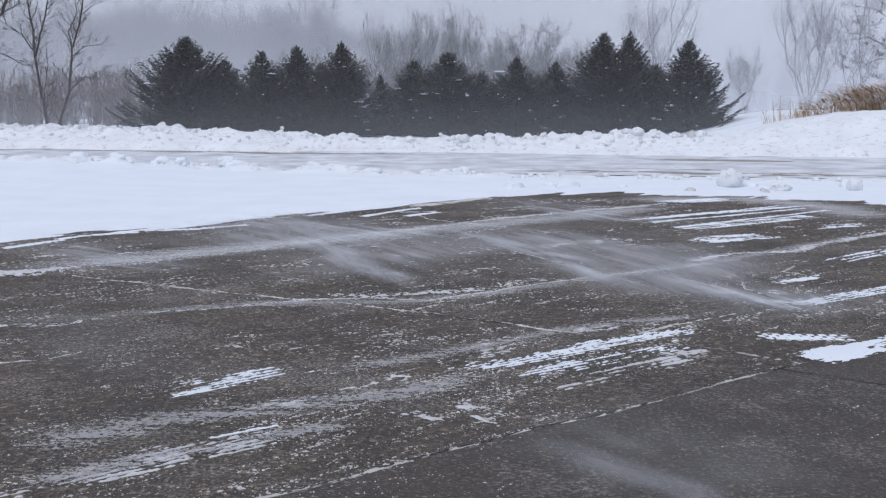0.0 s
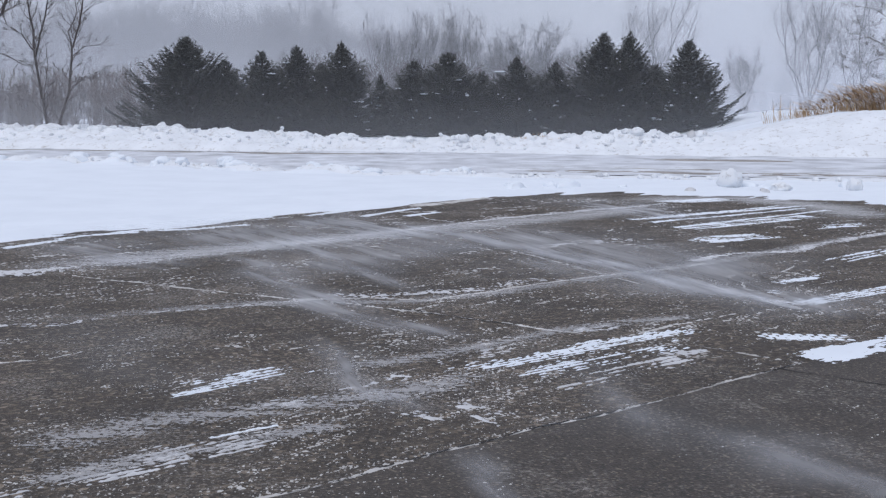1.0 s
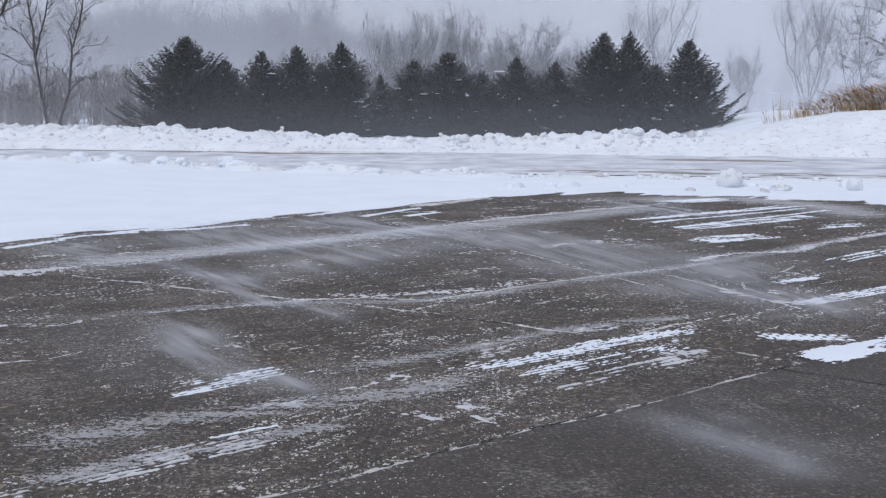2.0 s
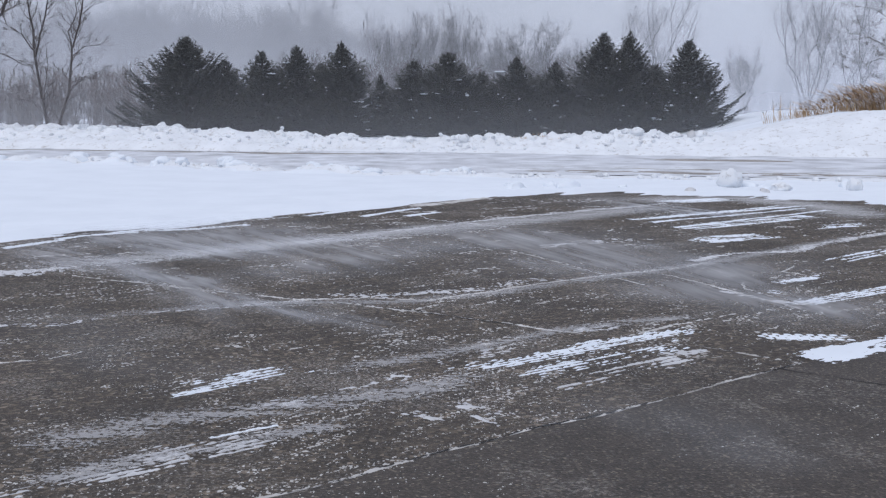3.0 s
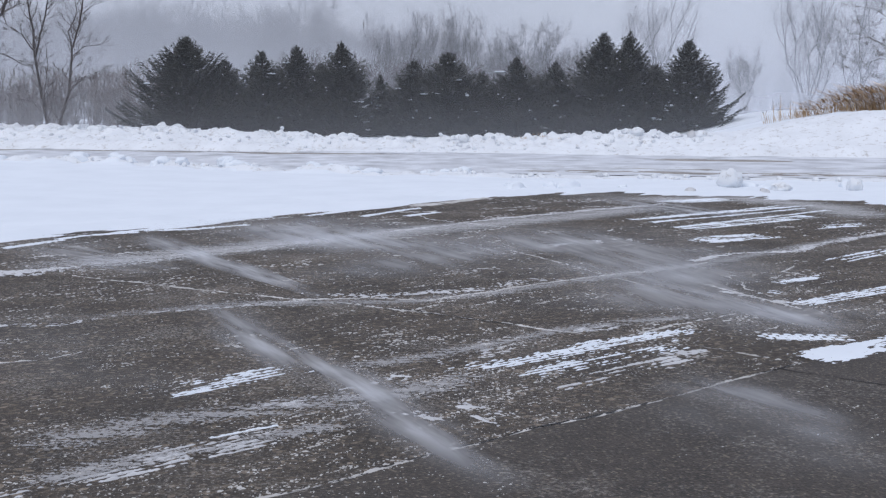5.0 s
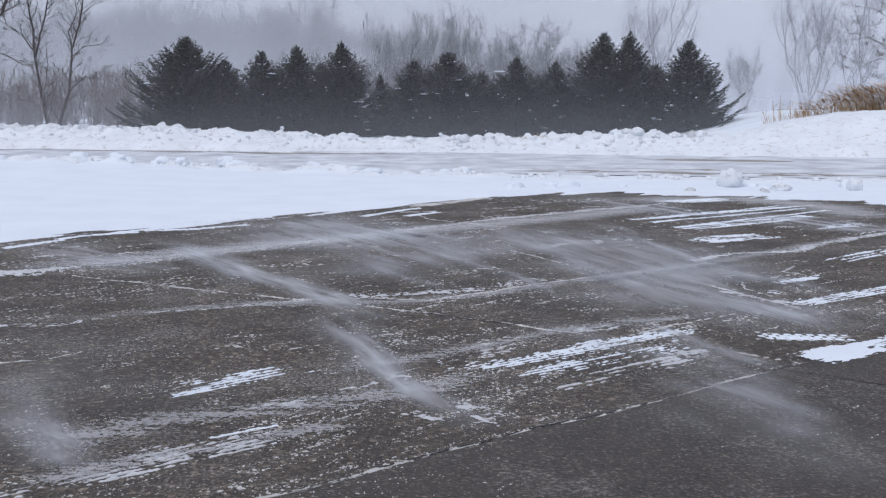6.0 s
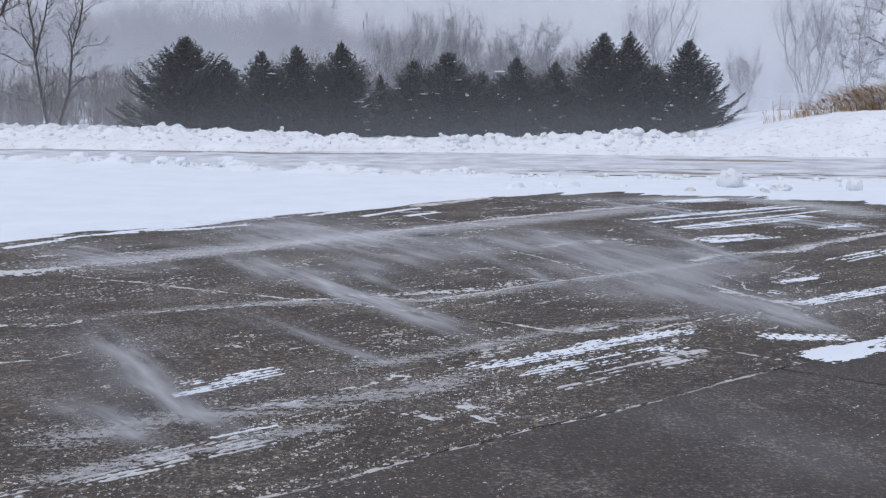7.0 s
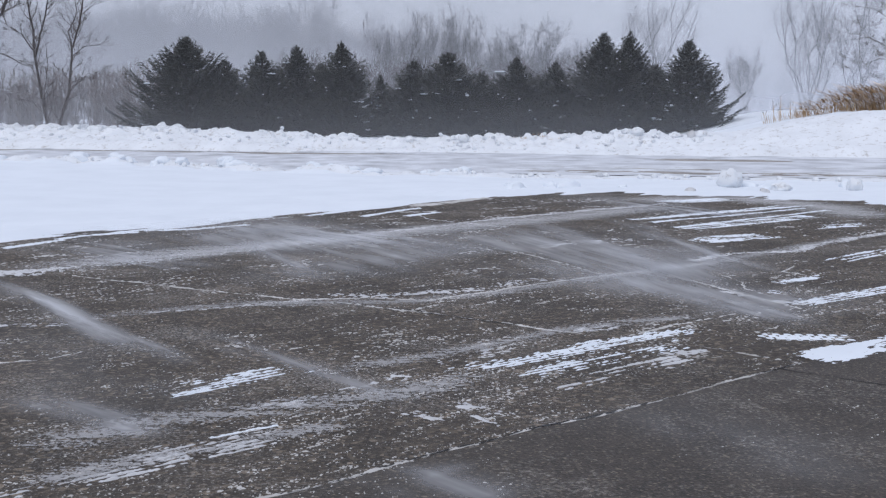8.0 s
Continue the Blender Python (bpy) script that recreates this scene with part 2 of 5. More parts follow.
def snow_height(x, y):
    d = y - np.interp(x, EDGE_X, EDGE_Y)
    run, off = x * 0.62 + y * 0.78, y * 0.62 - x * 0.78
    ragged = (fbm(run * 0.45, off * 2.0, 3, 5, 0.6) - 0.5) * 0.20 + (fbm(x * 0.25 + 5, y * 0.25, 8, 2) - 0.5) * 0.05
    near_road = y - (31.0 + SLANT * x)
    crest = np.interp(x, [-14, -8.4, -6.5, -4.8, -0.5, 3, 12], [0.18, 0.16, 0.10, 0.02, -0.02, -0.02, 0.02])
    rise = step(0.0, 1.0, d / np.maximum(28.6 + SLANT * x - np.interp(x, EDGE_X, EDGE_Y), 2.0))
    lumps = (fbm(x * 1.3, y * 1.3, 21, 4, 0.6) - 0.47) * 0.62 + 0.12 * step(0.55, 0.75, vnoise(x * 2.4, y * 2.4, 41))
    z = np.clip(d * 0.045, -0.12, 0.04) + ragged * np.exp(-np.maximum(d, 0) / 3.0) * step(-2.5, -0.2, d) + crest * rise
    ridge = np.exp(-((near_road + 2.0) / 0.8) ** 2)
    z = z + ridge * lumps * (0.2 + 0.65 * step(3, -5, x))
    on_road = step(-1.5, -0.5, near_road) * step(10.6, 9.6, near_road)
    z = z * (1 - on_road) - 0.16 * on_road
    # the far bank thrown up by the plough
    far = y - (44.4 + SLANT * x)
    top = np.interp(x, [-30, -11, -6, -2, 2, 5, 8, 14], [0.50, 0.40, 0.32, 0.23, 0.36, 0.52, 0.52, 0.46])
    rough = (fbm(x * 1.1, y * 1.1, 51, 5, 0.65) - 0.5) * 0.55 + 0.13 * step(0.58, 0.78, vnoise(x * 2.3, y * 2.3, 61)) + 0.08 * step(0.6, 0.8, vnoise(x * 5.1, y * 4.7, 63))
    bank = step(-3.8, -0.2, far) * (top * step(3.5, 0.2, far) + 0.25 * step(0.2, 3.5, far)) + rough * step(-3.6, -1.0, far) * step(2.5, 0.5, far) * (1 - 0.72 * step(6.5, 10.5, x))
    z = z + bank
    # the rounded bank that carries the dry reeds
    hill = step(8.0, 15.2, x) * step(-5.0, 2.5, far + 0.10 * (x - 12)) * step(70, 52, y)
    z = z + hill * (1.06 + (fbm(x * 0.5, y * 0.5, 71, 4) - 0.5) * 0.22)
    return z + step(60, 400, y) * 1.5 * (fbm(x * 0.01, y * 0.01, 5, 3) - 0.5)


gx = np.array(sorted(set(np.round(np.concatenate([np.arange(-14, 14, 0.08), np.arange(14, 24, 0.16), np.arange(-24, -14, 0.16), stretch(24, 1500, 0.3, 1.25, 200), stretch(-24, -1500, 0.3, 1.25, 200)]), 3))))
gy = np.array(sorted(set(np.round(np.concatenate([stretch(11, -300, 0.3, 1.25, 60), np.arange(11, 27, 0.08), np.arange(27, 56, 0.11), stretch(56, 2500, 0.3, 1.2, 200)]), 3))))
GX, GY = np.meshgrid(gx, gy)
ground = smooth(part("ground", field(gx, gy, snow_height(GX, GY)), SNOW))
ground.data.materials.append(BANK_SNOW)
FACES = len(ground.data.polygons)
CENTRE = np.zeros(FACES * 3)
ground.data.polygons.foreach_get("center", CENTRE)
CENTRE = CENTRE.reshape(-1, 3)
FAR = CENTRE[:, 1] - 44.4 - SLANT * CENTRE[:, 0]
NEAR = CENTRE[:, 1] - 29.0 - SLANT * CENTRE[:, 0]
ground.data.polygons.foreach_set("material_index", (((FAR > -3.8) & (FAR < 2.5)) | ((NEAR > -0.6) & (NEAR < 1.2))).astype(np.int32))
tagged(ground, "white wind-packed snow cover with ploughed lumpy banks", "snow", kind="structure")


def slab(name, xs, ys, mat, label, relief=0.004, skirt=0.2):
    x, y = np.meshgrid(xs, ys)
    z = (fbm(x * 0.4, y * 0.4, 91, 3) - 0.5) * relief
    z[0, :] -= skirt
    z[-1, :] -= skirt
    z[:, 0] -= skirt
    z[:, -1] -= skirt
    return tagged(smooth(part(name, field(xs, ys, z), mat)), label, "asphalt", kind="structure")


def strip(name, y_of_x, width, x0, x1, mat, label, lift=0.0):
    xs = np.linspace(x0, x1, 60)
    bm = bmesh.new()
    rows = [[bm.verts.new((x, y_of_x(x) + o, z)) for o, z in ((0, -0.2), (0.02, lift), (width, lift), (width + 0.02, -0.2))] for x in xs]
    for a, b in zip(rows, rows[1:]):
        for k in range(3):
            bm.faces.new((a[k], b[k], b[k + 1], a[k + 1]))
    return tagged(part(name, bm, mat), label, "road", kind="structure")


parking_lot = slab("parking_lot", np.linspace(-14, 14, 57), np.linspace(-12, 25, 75), ASPHALT, "worn grey-brown asphalt dusted with blown snow", 0.004)
road = strip("road", lambda x: 30.4 + SLANT * x, 10.2, -60, 60, FROSTED, "dark asphalt road half covered by packed snow", 0.0)



def packed_snow():
    """Grey packed snow on the road, worn through to asphalt in strips along it."""
    xs, ts = np.arange(-22, 22, 0.11), np.arange(-1.2, 10.4, 0.06)
    x, t = np.meshgrid(xs, ts)
    worn = fbm(x * 0.16, t * 2.4, 31, 4, 0.6) * 0.6 + fbm(x * 0.9, t * 5.0, 33, 3) * 0.4
    torn = np.clip(5.0 * fbm(x * 0.8, t * 4.0, 37, 4, 0.6) - 1.55, 0, 2.2)
    wheel = 1.4 * torn * np.exp(-((t - 0.6) / 0.8) ** 2) * step(-1.5, 2.5, x) + 1.0 * torn * np.exp(-((t - 2.6) / 0.7) ** 2) * step(1, 3, x) * step(9, 6, x) + 0.35 * np.exp(-((t - 4.0) / 0.5) ** 2) + 2.8 * np.exp(-((t - 9.2) / 0.6) ** 2) * step(1, -4, x) + 1.6 * np.exp(-((t - 7.7) / 0.8) ** 2) * step(5.8, 7.2, x) * step(10.6, 9.6, x)
    z = np.clip(0.028 + (worn - 0.5) * (0.17 - 0.07 * step(-1, 4, x)) - wheel * 0.052, -0.04, 0.06)
    verts, faces = field(xs, ts, z, 0.0)
    verts = [(a, 31.0 + SLANT * a + b, c) for a, b, c in verts]
    return tagged(smooth(part("packed_snow", (verts, faces), ROAD_SNOW)), "grey packed snow on the road with bare wheel strips", "snow", kind="structure")


packed_snow()

# the newer paving in front of the long joint
JOINT = [(-0.95, 5.10), (-0.58, 5.40), (-0.38, 5.58), (-0.07, 5.90), (0.22, 6.13), (0.51, 6.41), (0.87, 6.64), (1.41, 7.14), (1.94, 7.63), (2.46, 8.07), (3.4, 8.95), (6.0, 11.4)]


def new_paving():
    jx, jy = np.array([p[0] for p in JOINT]), np.array([p[1] for p in JOINT])
    xs = np.linspace(-1.0, 6.0, 141)
    bm = bmesh.new()
    rows = []
    for x in xs:
        y = float(np.interp(x, jx, jy)) - 0.012 + 0.02 * (float(vnoise(x * 6, 0.5, 12)) - 0.5)
        rows.append([bm.verts.new((x, y, -0.02)), bm.verts.new((x, y - 0.006, 0.005)), bm.verts.new((x, -6, 0.005)), bm.verts.new((x, -6.01, -0.02))])
    for a, b in zip(rows, rows[1:]):
        for k in range(3):
            bm.faces.new((a[k], a[k + 1], b[k + 1], b[k]))
    ob = part("pavement", bm, SEALED)
    return tagged(ob, "smoother dark grey asphalt beside a snowy joint", "asphalt", kind="structure")


new_paving()


# ---------------------------------------------------------------- snow lying on the asphalt
def resample(points, gap, wiggle, seed):
    pts = [Vector((*p, 0)) for p in points]
    out = []
    for a, b in zip(pts, pts[1:]):
        n = max(1, int((b - a).length / gap))
        out += [a.lerp(b, k / n) for k in range(n)]
    out.append(pts[-1])
    rnd = [2 * float(fbm(np.array(k * gap * 2.2), np.array(seed * 3.7), seed, 4, 0.6)) - 1 for k in range(len(out))]
    res = []
    for k, p in enumerate(out):
        q = out[min(k + 1, len(out) - 1)] - out[max(k - 1, 0)]
        side = Vector((-q.y, q.x, 0)).normalized()
        res.append((p + side * rnd[k] * wiggle, side))
    return res


def ribbon(name, points, width, seed, mat, label, fill=0.5, height=0.012, wiggle=0.05, lift=0.0, gap=0.0105, category="snow", streak=1.5):
    """A ragged line of snow along a joint: its skirts dip under the asphalt where it thins out."""
    path = resample(points, gap, wiggle, seed)
    n, m = len(path), (9 if width < 0.09 else 17)
    k = np.arange(n)[:, None] * gap
    v = np.linspace(-1, 1, m)[None, :]
    wide = width * (0.45 + 1.1 * fbm(k * 2.3, k * 0 + seed, seed + 5, 4, 0.6))
    grain = fbm(k * 24, v * streak * 1.6 + seed * 2.0, seed + 9, 3, 0.7) * 0.62 + 0.38 * fbm(k * 2.6, v * streak * 0.5 + seed, seed + 14, 4, 0.6)
    z = height * (fill - 0.5 + 3.0 * (grain - 0.5) + 0.12 - 1.1 * np.abs(v) ** 1.5)
    z = np.minimum(z, height) + lift
    z[:, 0] = z[:, -1] = lift - 0.01
    verts = [tuple(p + s * float(wide[i, 0] * v[0, j]) + Vector((0, 0, float(z[i, j])))) for i, (p, s) in enumerate(path) for j in range(m)]
    idx = np.arange(n * m).reshape(n, m)
    faces = np.stack([idx[:-1, :-1].ravel(), idx[:-1, 1:].ravel(), idx[1:, 1:].ravel(), idx[1:, :-1].ravel()], 1)
    faces = faces[(z.ravel()[faces] > lift - 0.001).any(1)]
    return tagged(smooth(part(name, (verts, faces.tolist()), mat)), label, category, "snow left on the asphalt")


def deposit(name, start, end, width, shape, label, cell=0.012, mat=None, seed=0, lift=0.0):
    """Snow left by a tyre or the wind, in its own axes: u from start to end, v across."""
    a, b = Vector((*start, 0)), Vector((*end, 0))
    length = (b - a).length
    us, vs = np.arange(-0.08, length + 0.08, cell * 1.4), np.arange(-width / 2 - 0.06, width / 2 + 0.06, cell)
    u, v = np.meshgrid(us, vs)
    fade = step(-0.08, 0.25, u) * step(length + 0.08, length - 0.25, u) * step(width / 2 + 0.06, width / 2 - 0.03, np.abs(v))
    z = shape(u, v, seed) - 0.55 * (1 - fade)
    z = np.clip(z, -0.3, 0.5) * 0.022
    ob = smooth(part(name, field(us, vs, z, 0.0), mat or SNOW))
    ob.matrix_world = pose(a.x, a.y, lift, 0, 0, math.degrees(math.atan2(b.y - a.y, b.x - a.x)))
    return tagged(ob, label, "snow", "snow left on the asphalt")


def tread(count, width, cover):
    """Parallel ribs pressed by a tyre, broken up by scour."""
    def shape(u, v, seed):
        rib = np.cos((v / width + 0.5) * 2 * math.pi * count + 0.9 * (fbm(u * 1.2, v * 0, seed, 2) - 0.5))
        scour = fbm(u * 3.0, v * 36, seed + 3, 4, 0.65)
        gaps = fbm(u * 3.0, v * 7, seed + 8, 4, 0.6)
        chip = fbm(u * 32, v * 60, seed + 11, 2)
        return rib * 0.42 + (scour - 0.5) * 1.5 + (gaps - 0.5) * 1.7 + (chip - 0.5) * 1.1 + cover - 0.20
    return shape


def lugs(width, cover):
    """A tread of staggered blocks."""
    def shape(u, v, seed):
        row = np.floor((v / width + 0.5) * 3)
        block = np.cos(2 * math.pi * (u / 0.085 + row * 0.45 + v * 1.5))
        rib = np.cos((v / width + 0.5) * 2 * math.pi * 3)
        return 0.35 * np.minimum(1, block + 0.9) - 0.22 * np.maximum(rib, 0) + (fbm(u * 3, v * 8, seed, 3) - 0.5) * 0.7 + cover
    return shape


def crust(cover, sx=2.5, sy=6.0, sharp=2.2):
    def shape(u, v, seed):
        return (fbm(u * sx, v * sy, seed, 5, 0.6) - 0.5) * sharp + (fbm(u * 22, v * 45, seed + 4, 3) - 0.5) * 1.0 + cover
    return shape


LINE = "thin line of white snow caught in an asphalt joint"
ribbon("snow_line", JOINT[:10], 0.030, 1, CRUMB, LINE, 0.56, wiggle=0.045, lift=0.004)
ribbon("snow_line", [(-3.5, 9.35), (-3.02, 9.52), (-2.71, 9.85), (-2.08, 10.18), (-1.64, 10.47), (-1.22, 10.65)], 0.12, 2, THIN_SNOW, LINE, 0.44, wiggle=0.10, streak=4)
ribbon("snow_line", [(-1.33, 10.68), (-0.73, 10.80), (-0.12, 10.66), (0.4, 11.1), (0.91, 11.63), (1.57, 12.13), (2.35, 12.67), (2.88, 13.21)], 0.042, 3, CRUMB, LINE, 0.74, wiggle=0.05)
ribbon("snow_line", [(-1.3, 11.0), (-0.6, 11.0), (0.0, 11.1), (0.5, 11.5), (1.1, 12.0)], 0.26, 4, THIN_SNOW, "scattered thin snow beside an asphalt joint", 0.34, wiggle=0.15, streak=5)
ribbon("snow_line", [(2.75, 13.3), (3.39, 14.06), (4.1, 14.22), (4.66, 14.97), (5.96, 16.27), (7.4, 17.9)], 0.16, 5, THIN_SNOW, "broad drift line of snow along an asphalt joint", 0.60, wiggle=0.08, streak=4)
ribbon("snow_line", [(-5.2, 12.2), (-4.23, 12.6), (-3.32, 13.6), (-1.99, 15.0), (-0.64, 16.45), (0.81, 18.2), (2.14, 19.5), (3.88, 21.0)], 0.22, 6, THIN_SNOW, "long drift line of snow along the lot's edge", 0.52, wiggle=0.08, gap=0.016, streak=6)
ribbon("snow_line", [(-5.4, 11.75), (-4.5, 12.2), (-3.7, 12.9), (-2.2, 14.5), (-0.9, 15.9)], 0.30, 7, THIN_SNOW, "scattered thin snow along the lot's edge", 0.42, wiggle=0.15, gap=0.016, streak=7)
DIAGONAL = [(-3.74, 12.21), (-3.25, 11.85), (-2.94, 11.74), (-2.55, 11.45), (-2.12, 11.17), (-1.6, 10.87), (-1.12, 10.62), (-0.71, 10.41), (-0.21, 10.07), (0.17, 9.75), (0.52, 9.52), (0.77, 9.3), (1.06, 9.12)]
ribbon("snow_line", DIAGONAL[:7], 0.028, 8, CRUMB, LINE, 0.66, wiggle=0.05)
ribbon("snow_line", DIAGONAL[6:], 0.045, 9, CRUMB, "broken snow line in a crooked crack", 0.40, wiggle=0.05)
ribbon("snow_line", [(-3.4, 7.95), (-2.98, 8.05), (-2.72, 8.16), (-2.58, 8.36), (-2.40, 8.66)], 0.034, 10, CRUMB, LINE, 0.60, wiggle=0.04)
ribbon("snow_line", [(0.80, 14.3), (1.32, 13.07), (1.64, 12.25), (1.97, 11.48)], 0.035, 11, CRUMB, LINE, 0.56, wiggle=0.05)
ribbon("snow_line", [(2.25, 12.3), (2.55, 11.67), (2.73, 11.04), (3.05, 10.2)], 0.035, 12, CRUMB, LINE, 0.56, wiggle=0.06)
ribbon("snow_line", [(2.60, 11.2), (2.85, 10.75), (3.15, 10.4)], 0.13, 13, THIN_SNOW, "thin smear of blown snow", 0.50, wiggle=0.06)
ribbon("snow_line", [(1.40, 9.0), (1.86, 9.47), (2.02, 9.6), (2.40, 10.0)], 0.035, 14, CRUMB, LINE, 0.60, wiggle=0.06)
ribbon("snow_line", [(1.80, 8.68), (2.08, 8.38), (2.40, 8.06)], 0.040, 15, CRUMB, LINE, 0.48, wiggle=0.05)
ribbon("snow_line", [(2.88, 12.2), (2.92, 11.7), (2.80, 11.3), (3.02, 10.9)], 0.018, 16, CRUMB, "hair-thin crooked line of snow in a crack", 0.62, wiggle=0.12)
ribbon("snow_line", [(3.75, 12.9), (3.55, 12.5), (3.72, 12.15)], 0.020, 17, CRUMB, "hair-thin crooked line of snow in a crack", 0.60, wiggle=0.10)
ribbon("snow_line", [(-0.35, 20.2), (-0.5, 19.2), (-0.15, 18.0), (0.9, 17.0)], 0.06, 18, THIN_SNOW, "thin smear of blown snow", 0.5, wiggle=0.1)
ribbon("snow_line", [(-0.7, 19.3), (-0.1, 19.45)], 0.11, 19, CRUMB, "short drift tongue of snow", 0.75, wiggle=0.05)
ribbon("snow_line", [(-0.55, 20.4), (0.1, 21.2), (0.75, 22.2)], 0.28, 20, CRUMB, "drift tongue of snow at the lot's edge", 0.75, wiggle=0.10)


for k, way in enumerate([[(-5.32, 14.5), (-5.06, 14.97), (-4.85, 15.4)], [(-4.94, 15.46), (-4.59, 15.99), (-4.11, 16.35)], [(-4.07, 16.49), (-3.46, 16.71), (-2.78, 17.33)], [(-3.98, 17.25), (-3.34, 17.74), (-2.63, 18.54)], [(-1.24, 18.54), (-0.85, 19.3), (-0.41, 20.02)], [(-0.6, 18.63), (-0.08, 19.3)]]):
    ribbon("snow_tongue", way, 0.13, 70 + k, SNOW, "thin tongue of white snow along the lot's edge", 0.85, wiggle=0.05, gap=0.02, streak=2)


def dust_material(name, start, full, cover):
    """Powder lying between the stones: a speckled cover, denser towards the middle of its band."""
    m, n, l, out = material(name)
    uv, sep = n.new("ShaderNodeTexCoord"), n.new("ShaderNodeSeparateXYZ")
    l.new(uv.outputs["UV"], sep.inputs["Vector"])
    side = ramp(n, l, calc(n, l, "ABSOLUTE", calc(n, l, "SUBTRACT", sep.outputs["Y"], 0.5)), [(0.0, grey(1)), (0.2, grey(0.7)), (0.5, grey(0))])
    ends = calc(n, l, "MULTIPLY", ramp(n, l, sep.outputs["X"], [(0, grey(0)), (0.12, grey(1))]), ramp(n, l, sep.outputs["X"], [(0.85, grey(1)), (1, grey(0))]))
    grain = noise_tex(n, l, coords(n, l), 34, 5, 0.75)
    turned = n.new("ShaderNodeMapping")
    turned.inputs["Rotation"].default_value, turned.inputs["Scale"].default_value = (0, 0, radians(-45)), (0.6, 6.0, 1)
    l.new(coords(n, l), turned.inputs["Vector"])
    streak = noise_tex(n, l, turned.outputs[0], 1.6, 5, 0.65)
    total = calc(n, l, "ADD", calc(n, l, "MULTIPLY", grain, 1.15), calc(n, l, "MULTIPLY", streak, 0.50))
    total = calc(n, l, "ADD", total, calc(n, l, "MULTIPLY", calc(n, l, "MULTIPLY", side, ends), 0.22))
    alpha = ramp(n, l, total, [(start, grey(0)), (full, grey(cover))])
    alpha = calc(n, l, "MULTIPLY", alpha, ramp(n, l, calc(n, l, "MULTIPLY", side, ends), [(0, grey(0)), (0.25, grey(1))]))
    d, tr, both = n.new("ShaderNodeBsdfDiffuse"), n.new("ShaderNodeBsdfTransparent"), n.new("ShaderNodeMixShader")
    d.inputs["Color"].default_value = (0.61, 0.61, 0.615, 1)
    l.new(alpha, both.inputs[0])
    l.new(tr.outputs[0], both.inputs[1])
    l.new(d.outputs[0], both.inputs[2])
    l.new(both.outputs[0], out.inputs["Surface"])
    return m


DUST = {"sparse": dust_material("sparse_snow_dust", 0.99, 1.20, 0.50), "dense": dust_material("dense_snow_dust", 0.88, 1.20, 0.62)}


def dust_band(points, width, lift=0.005, kind="sparse"):
    """A thin film of powder lying along a line of the lot."""
    path = resample(points, 0.25, 0.04, 5)
    n, m = len(path), 7
    me = bpy.data.meshes.new("snow_dust")
    me.from_pydata([tuple(p + s * (width * (j / (m - 1) - 0.5)) + Vector((0, 0, lift))) for p, s in path for j in range(m)], [],
                   [(i * m + j, (i + 1) * m + j, (i + 1) * m + j + 1, i * m + j + 1) for i in range(n - 1) for j in range(m - 1)])
    layer = me.uv_layers.new(name="UVMap")
    for loop in me.loops:
        layer.data[loop.index].uv = (loop.vertex_index // m / (n - 1), loop.vertex_index % m / (m - 1))
    return tagged(part("snow_dust", me, DUST[kind]), "grey film of powder snow lying on the asphalt", "snow", kind="stuff")


dust_band([(-4.61, 12.54), (-3.65, 13.35), (-1.99, 14.97), (-0.19, 16.64), (1.86, 18.45), (4.03, 20.8)], 1.25, kind="dense")
dust_band([(-3.5, 9.47), (-2.72, 9.91), (-1.88, 10.41), (-1.3, 10.5), (-0.42, 10.56), (0.39, 10.97), (1.19, 11.74), (2.85, 13.07), (4.18, 14.5), (6.01, 16.42)], 0.45)
dust_band([(-2.21, 5.91), (-1.51, 6.56), (-0.92, 6.84), (-0.28, 7.14), (0.43, 7.84)], 0.55, 0.009)
dust_band([(-2.0, 5.32), (-1.48, 5.78), (-0.85, 6.25), (-0.45, 6.56)], 0.38, 0.011)
dust_band([(3.18, 21.64), (5.29, 22.02), (6.35, 20.46), (6.58, 18.0)], 1.6, kind="dense")
dust_band([(-0.81, 7.67), (-0.09, 8.25), (0.94, 9.23), (2.33, 9.99)], 0.35, 0.010)


def crack(points, width, seed, lift=0.003):
    path = resample(points, 0.03, 0.05, seed)
    bm = bmesh.new()
    rows = []
    for k, (p, s) in enumerate(path):
        w = width * (0.15 + 1.3 * max(0.0, float(fbm(np.array(k * 0.09), np.array(seed * 1.0), seed, 3)) - 0.3))
        rows.append((bm.verts.new(p + s * w + Vector((0, 0, lift))), bm.verts.new(p - s * w + Vector((0, 0, lift)))))
    for a, b in zip(rows, rows[1:]):
        bm.faces.new((a[0], a[1], b[1], b[0]))
    return tagged(part("crack", bm, CRACK), "dark open crack in the asphalt", "crack", kind="structure")


crack(DIAGONAL[5:], 0.019, 9)
crack(DIAGONAL[:6], 0.012, 8)
crack(JOINT[:10], 0.013, 1, 0.0075)
crack([(2.05, 8.15), (2.27, 7.79), (2.5, 7.59), (2.9, 7.25)], 0.010, 33, 0.0085)
crack([(1.80, 8.68), (2.08, 8.38), (2.40, 8.06)], 0.014, 15)

